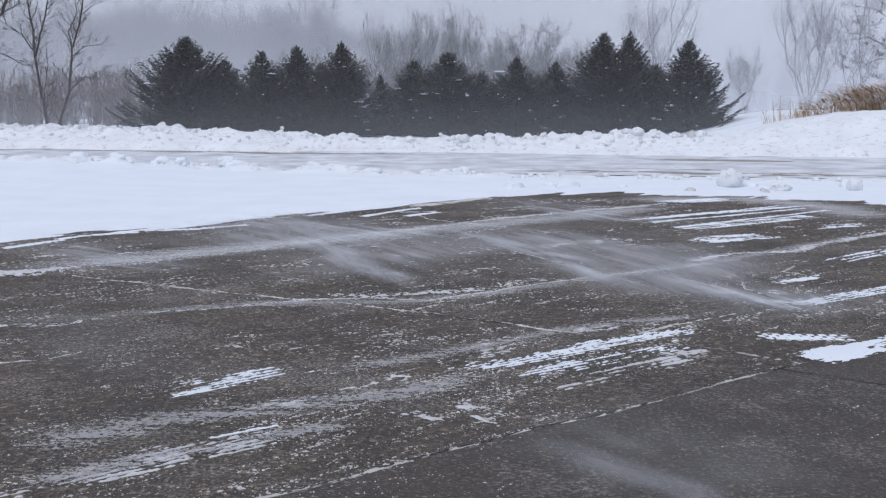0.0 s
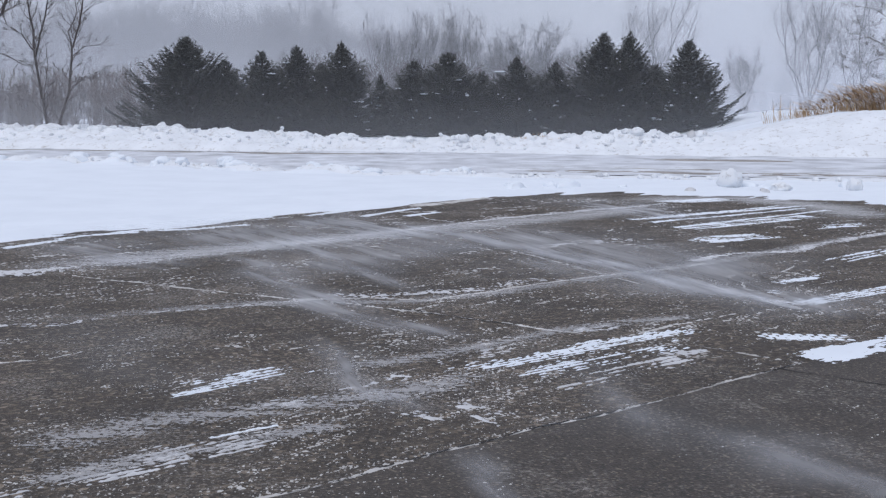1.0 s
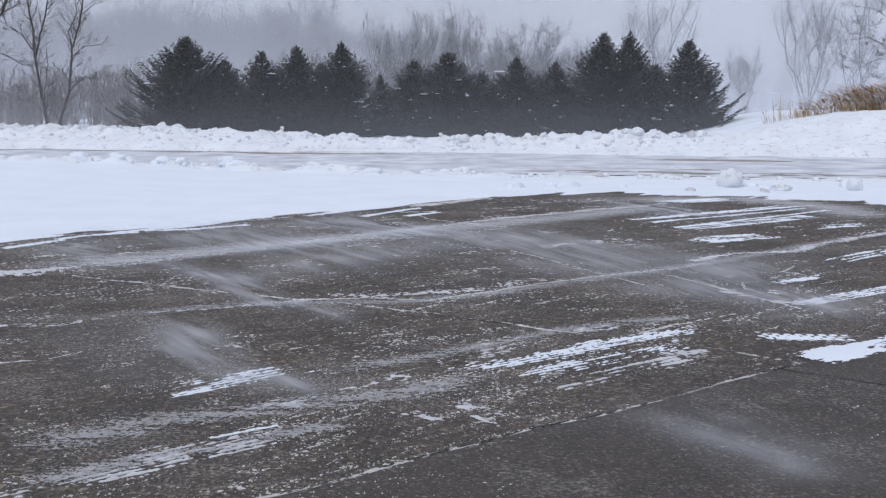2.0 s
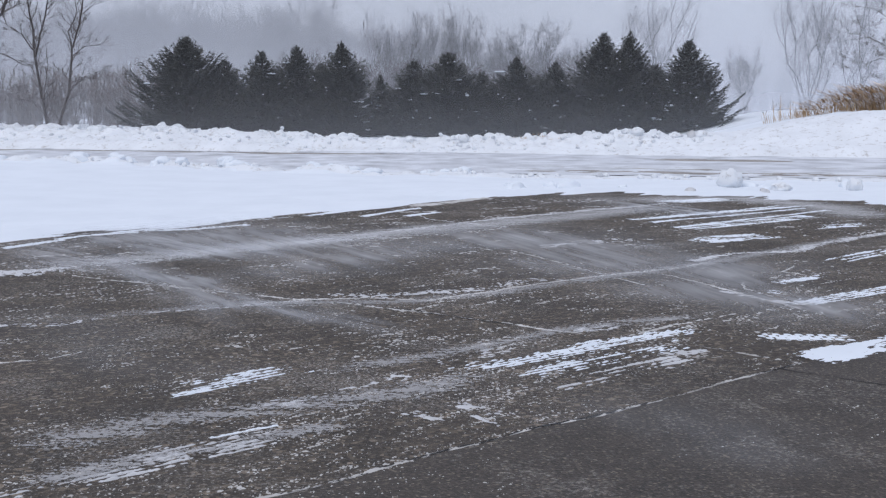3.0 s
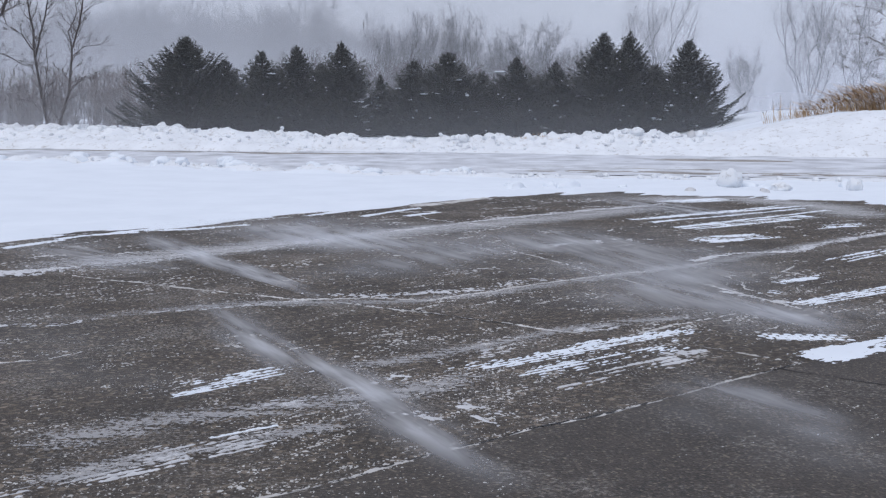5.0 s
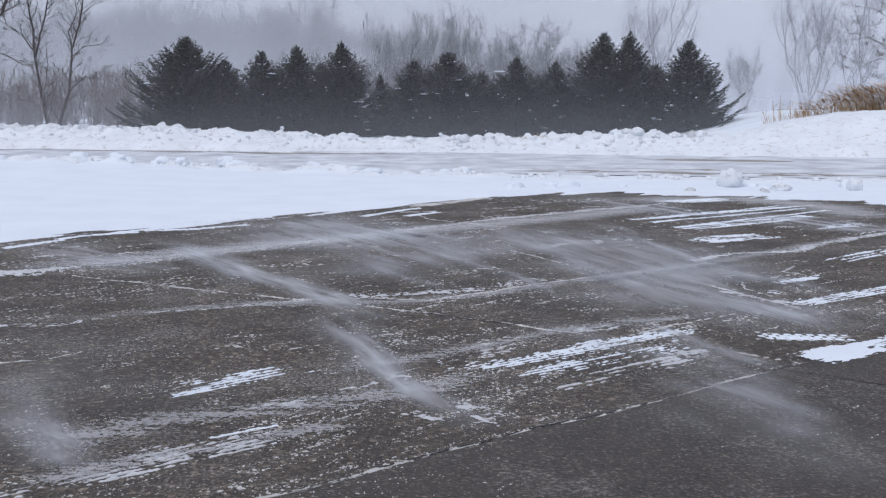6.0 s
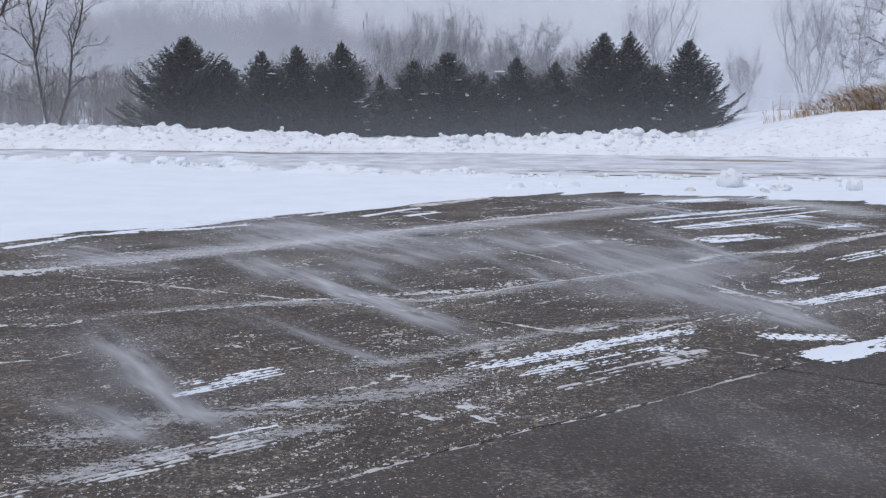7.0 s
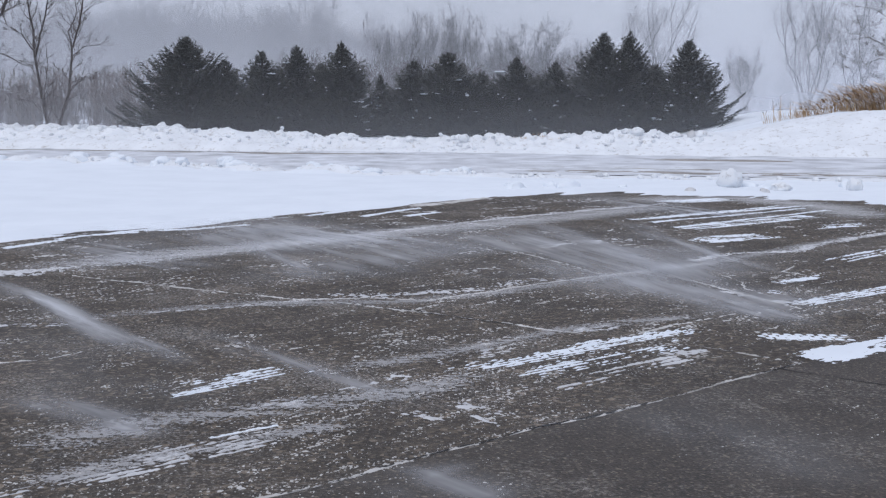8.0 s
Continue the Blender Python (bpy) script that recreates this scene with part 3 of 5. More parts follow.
TRACK = "white tyre-pressed snow with parallel tread ribs"
deposit("tyre_track", (-1.66, 7.24), (-0.98, 7.86), 0.27, tread(4, 0.27, -0.12), TRACK, 0.0062, seed=101)
for k, (a, b) in enumerate((((-1.63, 7.14), (-1.02, 7.73)), ((-1.53, 7.30), (-1.08, 7.76)), ((-1.47, 7.43), (-1.05, 7.87)))):
    ribbon("tyre_track", [a, b], 0.019 - 0.003 * k, 50 + k, SNOW, "straight thin rib of tyre-pressed snow", 0.90 - 0.05 * k, wiggle=0.008)
deposit("tyre_track", (0.10, 7.80), (2.05, 9.36), 0.20, tread(4, 0.20, 0.0), TRACK, 0.0062, seed=102)
deposit("tyre_track", (0.55, 7.70), (1.75, 8.70), 0.20, tread(4, 0.22, -0.05), TRACK, 0.0062, seed=103)
deposit("tyre_track", (0.50, 7.20), (1.75, 8.25), 0.22, tread(3, 0.22, -0.10), "scuffed thin tyre-pressed snow", 0.0062, THIN_SNOW, seed=104)
for k, (way, wide) in enumerate([([(2.79, 18.09), (4.35, 19.2), (6.32, 20.69)], 0.15), ([(3.01, 17.66), (4.42, 18.72), (5.93, 20.02)], 0.11), ([(3.29, 18.54), (4.71, 19.61), (5.71, 20.57)], 0.08), ([(3.21, 16.94), (4.52, 18.09), (6.3, 19.71)], 0.09), ([(3.97, 21.28), (5.1, 21.9)], 0.16)]):
    ribbon("tyre_track", way, wide, 130 + k, SNOW, "long bar of tyre-pressed snow", 0.72, wiggle=0.05, gap=0.022, streak=3)
deposit("tyre_track", (3.24, 16.71), (5.81, 18.72), 0.45, lugs(0.45, -0.16), "broken tyre-pressed snow with tread blocks", 0.020, seed=106)
deposit("tyre_track", (2.26, 9.02), (3.16, 8.93), 0.24, lugs(0.24, -0.10), "tyre-pressed snow with staggered tread blocks", 0.009, seed=107)
deposit("snow_patch", (2.56, 8.22), (4.5, 9.62), 0.30, crust(0.50, 1.2, 2.5, 1.3), "smooth white patch of packed snow", 0.012, seed=108)
deposit("snow_patch", (3.20, 15.35), (4.45, 16.0), 0.55, crust(0.22, 1.2, 2.2), "white patch of packed snow", 0.018, seed=109)
deposit("tyre_track", (3.05, 10.42), (4.55, 11.60), 0.20, tread(3, 0.20, 0.18), TRACK, 0.012, seed=110)
deposit("snow_patch", (3.30, 11.75), (3.80, 12.10), 0.10, crust(0.25, 2, 3), "small patch of packed snow", 0.010, seed=111)
deposit("snow_patch", (2.98, 11.05), (3.22, 11.2), 0.11, crust(0.25, 2, 3), "small patch of packed snow", 0.010, seed=112)
deposit("tyre_track", (-2.05, 5.15), (-0.80, 6.28), 0.16, tread(3, 0.16, -0.11), "thin scuffed tyre track of snow", 0.0062, THIN_SNOW, seed=113)
deposit("tyre_track", (-1.62, 5.70), (-0.85, 6.50), 0.15, tread(3, 0.15, -0.10), "broken tyre track of snow", 0.0062, THIN_SNOW, seed=114)
ribbon("tyre_track", [(-1.22, 6.20), (-0.90, 6.46)], 0.016, 45, SNOW, "single thin rib of tyre-pressed snow", 0.95, wiggle=0.01)
deposit("tyre_track", (-1.25, 6.55), (0.65, 8.70), 0.30, crust(-0.34, 3.5, 9), "broken tyre track of snow", 0.0062, THIN_SNOW, seed=116)
deposit("snow_patch", (-0.27, 6.78), (0.0, 6.62), 0.10, crust(0.12, 7, 9), "ragged thin patch of snow", 0.008, THIN_SNOW, seed=117)
deposit("snow_patch", (0.08, 6.98), (0.36, 6.56), 0.13, crust(0.08, 7, 9), "ragged thin patch of snow", 0.008, THIN_SNOW, seed=118)
deposit("snow_patch", (0.95, 9.10), (1.35, 9.5), 0.16, crust(-0.10, 6, 9), "ragged thin patch of snow", 0.010, THIN_SNOW, seed=119)
deposit("snow_patch", (1.45, 8.15), (2.1, 8.7), 0.24, crust(-0.26, 6, 9), "ragged thin patch of snow", 0.010, THIN_SNOW, seed=120)
deposit("tyre_track", (4.3, 13.3), (6.2, 15.2), 0.25, tread(2, 0.25, 0.0), "broken tyre track of snow", 0.016, seed=121)
deposit("snow_patch", (5.0, 16.9), (7.3, 18.0), 0.45, crust(-0.16, 1.2, 5), "streaky patch of packed snow", 0.02, seed=122)
deposit("snow_patch", (3.9, 21.3), (5.2, 21.9), 0.5, crust(0.18, 1, 3), "streaky patch of packed snow", 0.02, seed=123)
deposit("snow_patch", (1.0, 14.6), (2.6, 15.6), 0.30, crust(-0.28, 6, 9), "ragged thin patch of snow", 0.014, THIN_SNOW, seed=124)


def grains():
    """Loose snow crumbs over the coarse asphalt, sparse on the newer paving."""
    jx, jy = np.array([p[0] for p in JOINT]), np.array([p[1] for p in JOINT])
    verts, faces, count = [], [], 0
    for x0, x1, y0, y1, cell, f0 in ((-2.4, 3.1, 4.9, 8.2, 0.0042, 96), (-4.0, 4.6, 8.2, 12.5, 0.0076, 60), (-5.5, 7.5, 12.5, 22.0, 0.016, 30)):
        xs, ys = np.arange(x0, x1, cell), np.arange(y0, y1, cell)
        x, y = np.meshgrid(xs, ys)
        along, across = (x + y) * 0.707, (y - x) * 0.707
        fine = fbm(x * f0 * 0.80, y * f0 * 0.80, 201, 2, 0.6) * 0.56 + 0.32 * fbm(along * f0 * 0.05, across * f0 * 0.30, 203, 3, 0.6) + 0.12 * fbm(x * 3, y * 3, 205, 2)
        dense = fbm(x * 0.8, y * 0.8, 207, 4, 0.6)
        smooth_side = step(0.02, -0.05, y - np.interp(x, jx, jy)) * step(-1.1, -0.7, x)
        z = (fine - 0.691 + 0.13 * (dense - 0.5) - 0.080 * smooth_side) * 0.07
        idx = np.arange(z.size).reshape(z.shape)
        f = np.stack([idx[:-1, :-1].ravel(), idx[:-1, 1:].ravel(), idx[1:, 1:].ravel(), idx[1:, :-1].ravel()], 1)
        f = f[(z.ravel()[f] > 0).any(1)]
        used, back = np.unique(f, return_inverse=True)
        top = np.clip(z, -0.002, 0.0045) + 0.005 * smooth_side
        verts.append(np.stack([x.ravel()[used], y.ravel()[used], top.ravel()[used]], 1))
        faces.append(back.reshape(-1, 4) + count)
        count += len(used)
    ob = part("snow_crumbs", (np.concatenate(verts).tolist(), np.concatenate(faces).tolist()), CRUMB)
    return tagged(smooth(ob), "white snow crumbs scattered over the asphalt", "snow", kind="stuff")


grains()


def lump(name, place, size, seed, label, mat=None, tilt=0):
    bm = bmesh.new()
    bmesh.ops.create_icosphere(bm, subdivisions=3, radius=1)
    for v in bm.verts:
        k = 1 + 0.35 * (noise.noise(v.co * 1.3 + Vector((seed, 0, 0)))) + 0.22 * noise.noise(v.co * 3.1 + Vector((0, seed, 0))) + 0.10 * noise.noise(v.co * 7 + Vector((0, 0, seed)))
        v.co = Vector((v.co.x * size[0], v.co.y * size[1], v.co.z * size[2])) * k
    ob = smooth(part(name, bm, mat or BANK_SNOW))
    ob.matrix_world = pose(*place, 0, tilt, seed * 40)
    return tagged(ob, label, "snow", "snow chunks along the ploughed banks")


def ground_at(x, y):
    return float(snow_height(np.array([x]), np.array([y]))[0])


lump("snow_chunk", (5.75, 24.4, 0.20), (0.23, 0.19, 0.22), 13, "large rounded snow chunk with grey grit")
lump("snow_chunk", (8.0, 23.6, 0.12), (0.16, 0.16, 0.15), 5, "rounded snow chunk on the bank")
lump("snow_chunk", (6.6, 23.7, 0.08), (0.22, 0.2, 0.10), 7, "low snow chunk on the bank")
lump("snow_chunk", (4.75, 23.4, 0.03), (0.12, 0.11, 0.07), 8, "small gritty snow chunk", THIN_SNOW)
lump("snow_chunk", (6.15, 23.3, 0.03), (0.10, 0.10, 0.07), 9, "small gritty snow chunk", THIN_SNOW)
rng = random.Random(11)
for k in range(34):
    x = rng.uniform(-10.5, 0.5) if k < 22 else rng.uniform(0.5, 10)
    y = 29.25 + SLANT * x + rng.uniform(-0.25, 0.25) if x < 1 else rng.uniform(24.0, 25.5)
    r = rng.uniform(0.07, 0.19)
    lump("snow_chunk", (x, y, ground_at(x, y) - r * 0.15), (r * 1.7, r, r * 0.9), 20 + k, "rounded chunk of ploughed snow", SNOW)
for k in range(46):
    x = rng.uniform(-19, 9)
    y = 44.0 + SLANT * x + rng.uniform(-0.9, 0.3)
    r = rng.uniform(0.08, 0.22)
    lump("snow_chunk", (x, y, ground_at(x, y) + r * 0.1), (r * 1.3, r, r * 0.85), 80 + k, "chunk of ploughed snow on the far bank")
for k, (x, wide, tall) in enumerate([(-11.82, 0.33, 0.14), (-7.2, 0.22, 0.13), (-6.66, 0.18, 0.12), (-5.12, 0.4, 0.13), (-3.1, 0.22, 0.09), (-1.66, 0.16, 0.07), (-0.36, 0.17, 0.09), (-2.24, 0.08, 0.07)]):
    y = 29.15 + SLANT * x
    lump("snow_chunk", (x, y, ground_at(x, y) - 0.02), (wide, 0.2, tall), 61 + k, "broad rounded heap of ploughed snow", SNOW)
lump("snow_chunk", (-11.3, 47.0, ground_at(-11.3, 47.0) + 0.08), (0.34, 0.25, 0.22), 77, "large chunk of ploughed snow on the far bank")


# crumbled lumps all over the face of the far bank, and fewer along the near one
MOULDS = [lump("snow_chunk", (9.0 - 0.9 * k, 41.3 - 0.1 * k, 0.35), (0.085, 0.07, 0.06), 150 + k, "small crumbled lump of ploughed snow", ROAD_SNOW if k > 3 else BANK_SNOW) for k in range(6)]
for mould in MOULDS:
    mould.location.z = ground_at(mould.location.x, mould.location.y) + 0.01
for k in range(190):
    if k < 150:
        x = rng.uniform(-19, 9)
        y = 44.2 + SLANT * x + rng.uniform(-2.6, 0.4)
    else:
        x = rng.uniform(-11, 10)
        y = 28.9 + SLANT * x + rng.uniform(-0.5, 0.4)
    copy_thing(MOULDS[rng.choice((0, 1, 2, 3, 0, 1, 2, 3, 4, 5))], pose(x, y, ground_at(x, y) + 0.015, rng.uniform(-40, 40), rng.uniform(-40, 40), rng.uniform(0, 360)))


# ---------------------------------------------------------------- trees
def tube(verts, faces, pts, radii, sides):
    """A tapered tube through pts, added to verts and faces."""
    base = len(verts)
    for k, (p, r) in enumerate(zip(pts, radii)):
        d = (pts[min(k + 1, len(pts) - 1)] - pts[max(k - 1, 0)]).normalized()
        a = d.orthogonal().normalized()
        b = d.cross(a)
        for s in range(sides):
            t = 2 * math.pi * s / sides
            verts.append(p + (a * math.cos(t) + b * math.sin(t)) * r)
    for k in range(len(pts) - 1):
        for s in range(sides):
            i, j = base + k * sides + s, base + k * sides + (s + 1) % sides
            faces.append((i, j, j + sides, i + sides))


def limb(store, p, way, length, radius, depth, r, spread, up, kids):
    """Grows a limb and its side limbs."""
    n = 5 if depth > 1 else 3
    pts, d = [p], way.normalized()
    for k in range(n):
        d = (d + Vector((r.gauss(0, 0.13), r.gauss(0, 0.13), r.gauss(0, 0.09) + up * 0.10))).normalized()
        pts.append(pts[-1] + d * length / n)
    radii = [radius * (1 - 0.72 * k / n) for k in range(n + 1)]
    tube(*store, pts, radii, 6 if radius > 0.05 else (4 if radius > 0.015 else 3))
    if depth == 0:
        return
    for k in range(kids):
        f = r.uniform(0.28, 1.0)
        q = pts[min(int(f * n), n - 1)].lerp(pts[min(int(f * n) + 1, n)], f * n % 1)
        axis = Vector((r.gauss(0, 1), r.gauss(0, 1), r.gauss(0, 0.5))).normalized()
        w = (d + axis * spread + Vector((0, 0, up * 0.3))).normalized()
        limb(store, q, w, length * r.uniform(0.42, 0.68), max(radius * r.uniform(0.35, 0.55), 0.0045), depth - 1, r, spread, up, kids)


def blade(verts, faces, a, b, w, up):
    """A flat-sided spray of needles from a to b: a thin three-sided wedge."""
    i = len(verts)
    d = b - a
    s = d.cross(Vector((0, 0, 1)))
    s = s.normalized() * w if s.length > 1e-6 else Vector((w, 0, 0))
    m = a + d * 0.45
    verts += [a, m + s, m - s, m + Vector((0, 0, up)), b]
    faces += [(i, i + 1, i + 3), (i + 1, i + 4, i + 3), (i, i + 3, i + 2), (i + 2, i + 3, i + 4)]


def bare_tree(place, height, spread, stems, seed, label, twigs=24):
    """A leafless tree: limbs fan out from the foot, fork, straighten upwards and carry fine twigs."""
    r = random.Random(seed)
    tree = new("bare_tree")
    tree.location = place
    wood, fine = ([], []), ([], [])

    def sprout(pts, thick):
        tube(*wood, pts, [thick * (1 - 0.8 * q / (len(pts) - 1)) for q in range(len(pts))], 4)
        for q in range(twigs):
            f = r.uniform(0.25, 0.999) ** 0.8 * (len(pts) - 1)
            a = pts[int(f)].lerp(pts[int(f) + 1], f % 1)
            way = Vector((r.gauss(0, 0.55), r.gauss(0, 0.4), r.uniform(0.4, 1.0))).normalized()
            b = a + way * height * r.uniform(0.06, 0.14)
            blade(*fine, a, b, 0.014, 0.012)
            for side in (-1, 1):
                c = a.lerp(b, r.uniform(0.3, 0.8))
                blade(*fine, c, c + (way + Vector((side * r.uniform(0.3, 0.9), r.gauss(0, 0.3), 0.2))).normalized() * height * r.uniform(0.03, 0.07), 0.012, 0.010)

    for k in range(max(2, stems // 2)):
        out = spread * (2 * (k + 0.5) / max(2, stems // 2) - 1) * r.uniform(0.75, 1.1)
        deep, h = r.gauss(0, 0.5), height * (1 - 0.25 * (out / spread) ** 2) * r.uniform(0.85, 1.02)
        main, drift = [], 0.0
        for f in (0, 0.12, 0.25, 0.38, 0.5, 0.62, 0.74, 0.87, 1.0):
            drift += r.gauss(0, 0.022) * height * (f > 0)
            main.append(Vector((out * f ** 0.8 + drift, deep * f, h * f - 0.1)))
        sprout(main, 0.0065 * height)
        for q in range(5):
            g = r.randint(2, 5)
            p, side, long = main[g], r.choice((-1, 1)) * r.uniform(0.25, 0.6), h * r.uniform(0.25, 0.42)
            way, bough = Vector((side, r.gauss(0, 0.25), 0.9)).normalized(), [p]
            for step_up in range(4):
                way = (way + Vector((r.gauss(0, 0.10), 0, 0.12))).normalized()
                bough.append(bough[-1] + way * long / 4)
            sprout(bough, 0.0036 * height)
    smooth(part("trunk", wood, BARK, tree))
    part("crown", fine, PALE_TWIG, tree, "pale leafless twigs")
    return tagged(tree, label, "tree", "bare trees behind the spruces")


def spruce(place, height, reach, seed, sharp=0.85, snowy=0, label=""):
    """A young spruce: whorls of boughs with upturned tips, each feathered with needle sprays."""
    r = random.Random(seed)
    tree = new("spruce_tree")
    tree.location = place
    wood = ([], [])
    tube(*wood, [Vector((0, 0, -0.2)), Vector((0, 0, height * 0.5)), Vector((0.02, 0, height * 0.985))], [0.10, 0.06, 0.012], 7)
    smooth(part("trunk", wood, SPRUCE_BARK, tree))
    verts, faces, caps = [], [], []
    z = 0.12
    while z < height * 0.985:
        f = z / height
        here = 0.93 * reach * ((1 - f) ** (sharp + 0.02) * (0.50 + 0.50 * min(1.0, (1 - f) / 0.36)) + 0.015)
        count = max(5, int(13 - 6 * f))
        turn = r.uniform(0, 6.28)
        for k in range(count):
            a = turn + 6.283 * k / count + r.gauss(0, 0.22)
            ln = here * r.choice((0.62, 0.78, 0.9, 1.0, 1.0, 1.18)) * r.uniform(0.92, 1.06) + 0.02
            out = Vector((math.cos(a), math.sin(a), 0))
            rise = 0.06 + 0.70 * f ** 1.3 + r.gauss(0, 0.07)
            n = max(3, int(ln / 0.13))
            z1 = z + r.gauss(0, 0.05)
            last = Vector((0, 0, z1))
            for i in range(1, n + 1):
                t = i / n
                p = Vector((0, 0, z1)) + out * ln * t + Vector((0, 0, ln * (rise * t * 0.55 + (0.10 + 0.12 * f) * t ** 3 - 0.10 * math.sin(t * 3.14))))
                side = Vector((-out.y, out.x, 0))
                w = 0.055 + 0.03 * (1 - t)
                blade(verts, faces, last, p + out * 0.03, w, 0.03)
                s = (0.42 * (1 - t) + 0.15) * min(1.0, 0.12 + ln * 0.9) * r.uniform(0.7, 1.2)
                if t > 0.22 or ln < 0.5:
                    for sign in (-1, 1):
                        tip = p + side * sign * s + out * s * 0.75 + Vector((0, 0, r.uniform(-0.06, 0.09)))
                        blade(verts, faces, p, tip, 0.040 + 0.014 * min(ln, 2.0), 0.04)
                        if s > 0.16:
                            blade(verts, faces, p.lerp(tip, 0.5), p.lerp(tip, 0.5) + out * s * 0.6 + side * sign * 0.05 + Vector((0, 0, 0.06)), 0.045, 0.03)
                last = p
            if t > 0.5 and r.random() < 0.55:
                blade(verts, faces, last, last + out * 0.08 + Vector((0, 0, 0.14)), 0.022, 0.02)
            if snowy and f < 0.75 and r.random() < snowy and out.y < 0.2:
                caps.append((Vector((0, 0, z)) + out * ln * 0.93 + Vector((0, 0, ln * (rise * 0.51 + 0.09 + 0.10 * f - 0.02) + 0.07)), ln))
        z += (0.12 + 0.06 * r.random()) * (1 - 0.45 * f)
    blade(verts, faces, Vector((0.02, 0, height * 0.93)), Vector((0.03, 0, height + 0.26)), 0.03, 0.03)
    part("crown", (verts, faces), NEEDLES, tree, "dark green needle boughs")
    for p, ln in caps:
        bm = bmesh.new()
        bmesh.ops.create_icosphere(bm, subdivisions=2, radius=1)
        sx = r.uniform(0.08, 0.22)
        for v in bm.verts:
            v.co = Vector((v.co.x * sx, v.co.y * 0.08, v.co.z * 0.035)) * (1 + 0.5 * noise.noise(v.co * 2.3 + p)) + p
        smooth(part("snow_cap", bm, SNOW, tree, "white snow on a bough"))
    return tagged(tree, label or "dark green young spruce behind the snow bank", "tree", "row of spruces")


ROW = ((-10.85, 52, 4.50, 3.45, 0.85, 0.006), (-9.35, 53, 3.60, 2.0, 0.9, 0.006), (-7.65, 52, 3.90, 2.3, 0.85, 0.012), (-6.35, 53.5, 4.20, 2.2, 0.8, 0.012),
       (-4.25, 51.5, 4.28, 2.35, 0.85, 0.010), (-2.70, 53, 2.95, 1.0, 0.8, 0.09), (-1.25, 52.6, 3.60, 2.2, 0.8, 0.016), (0.20, 52, 3.90, 2.4, 0.72, 0.010),
       (3.13, 52, 3.68, 2.3, 0.85, 0.004), (4.85, 53, 3.45, 2.3, 0.8, 0.0), (6.75, 51.8, 4.68, 2.5, 0.80, 0.004), (7.95, 52.6, 4.70, 2.3, 0.8, 0.008),
       (9.2, 53.2, 3.4, 1.9, 0.8, 0.0), (10.30, 51.6, 4.38, 2.35, 0.82, 0.004), (1.7, 53.2, 3.0, 2.2, 0.8, 0.0), (-5.3, 54, 3.5, 2.2, 0.8, 0.0))
for k, (x, y, top, reach, sharp, snowy) in enumerate(ROW):
    z0 = ground_at(x, y)
    note = "dark green young spruce dusted with snow behind the snow bank" if snowy > 0.012 else ""
    spruce((x, y, z0), top - z0 - 0.12, reach, 300 + k, sharp, snowy * 2.2, note)

def slim_tree(place, stems, seed, label, twig=0.7, depth=3):
    """A tree whose main stems follow given bends: each stem (thickness, points as (x, z) from its foot)."""
    r = random.Random(seed)
    tree = new("bare_tree")
    tree.location = place
    wood, twigs = ([], []), ([], [])
    for thick, way in stems:
        pts = [Vector((x, r.gauss(0, 0.05), z)) for x, z in way]
        fine = []
        for a, b in zip(pts, pts[1:]):
            fine += [a.lerp(b, k / 3) + Vector((r.gauss(0, 0.012), r.gauss(0, 0.02), 0)) for k in range(3)]
        fine.append(pts[-1])
        n = len(fine)
        tube(*wood, fine, [0.64 * thick * (1 - 0.62 * k / n) for k in range(n)], 7)
        for k in range(2, n):
            if fine[k].z < 0.7:
                continue
            d = (fine[k] - fine[k - 1]).normalized()
            for s in range(2 if thick > 0.04 else 1):
                w = d + Vector((r.choice((-1, 1)) * r.uniform(0.5, 1.3), r.gauss(0, 0.5), r.uniform(-0.1, 0.5)))
                limb(twigs, fine[k], w, twig * r.uniform(0.6, 1.5), thick * 0.20, depth - 1, r, 0.8, 0.3, 4)
    smooth(part("trunk", wood, BARK, tree))
    part("crown", twigs, TWIG, tree, "leafless twigs")
    return tagged(tree, label, "tree", "bare trees behind the snow bank")


# two slim trees past the bank, and limbs that lean in beside them
slim_tree((-16.50, 51, 0.0), [(0.115, [(0, -0.1), (0, 0.9), (-0.20, 2.2), (-0.38, 3.65), (-0.45, 4.6), (-0.60, 6.0), (-0.7, 7.2)]),
                              (0.070, [(-0.38, 3.6), (-0.15, 4.5), (0.05, 5.2), (0.28, 6.0), (0.4, 7.0)]),
                              (0.050, [(-0.40, 3.8), (-0.90, 4.5), (-1.5, 4.9), (-1.9, 5.9)]),
                              (0.040, [(-0.02, 1.3), (-0.05, 2.2), (0.10, 3.3), (0.12, 4.0)]),
                              (0.040, [(-0.05, 1.2), (-0.55, 1.75), (-1.1, 1.85)])], 401, "slim leafless tree with a dark forked trunk")
slim_tree((-16.05, 51, 0.0), [(0.105, [(0, -0.1), (0.12, 0.9), (0.50, 2.1), (0.66, 3.3), (0.72, 3.9), (1.05, 4.9), (1.25, 6.0), (1.3, 7.2)]),
                              (0.050, [(0.72, 3.9), (0.55, 4.6), (0.95, 5.4), (0.9, 6.2)]),
                              (0.035, [(0.70, 3.6), (1.2, 4.0), (1.9, 4.1)]),
                              (0.030, [(0.60, 2.5), (1.2, 2.75), (1.95, 2.65)]),
                              (0.030, [(0.55, 2.3), (1.0, 2.6), (1.2, 3.3)])], 402, "slim leaning leafless tree with a dark trunk")
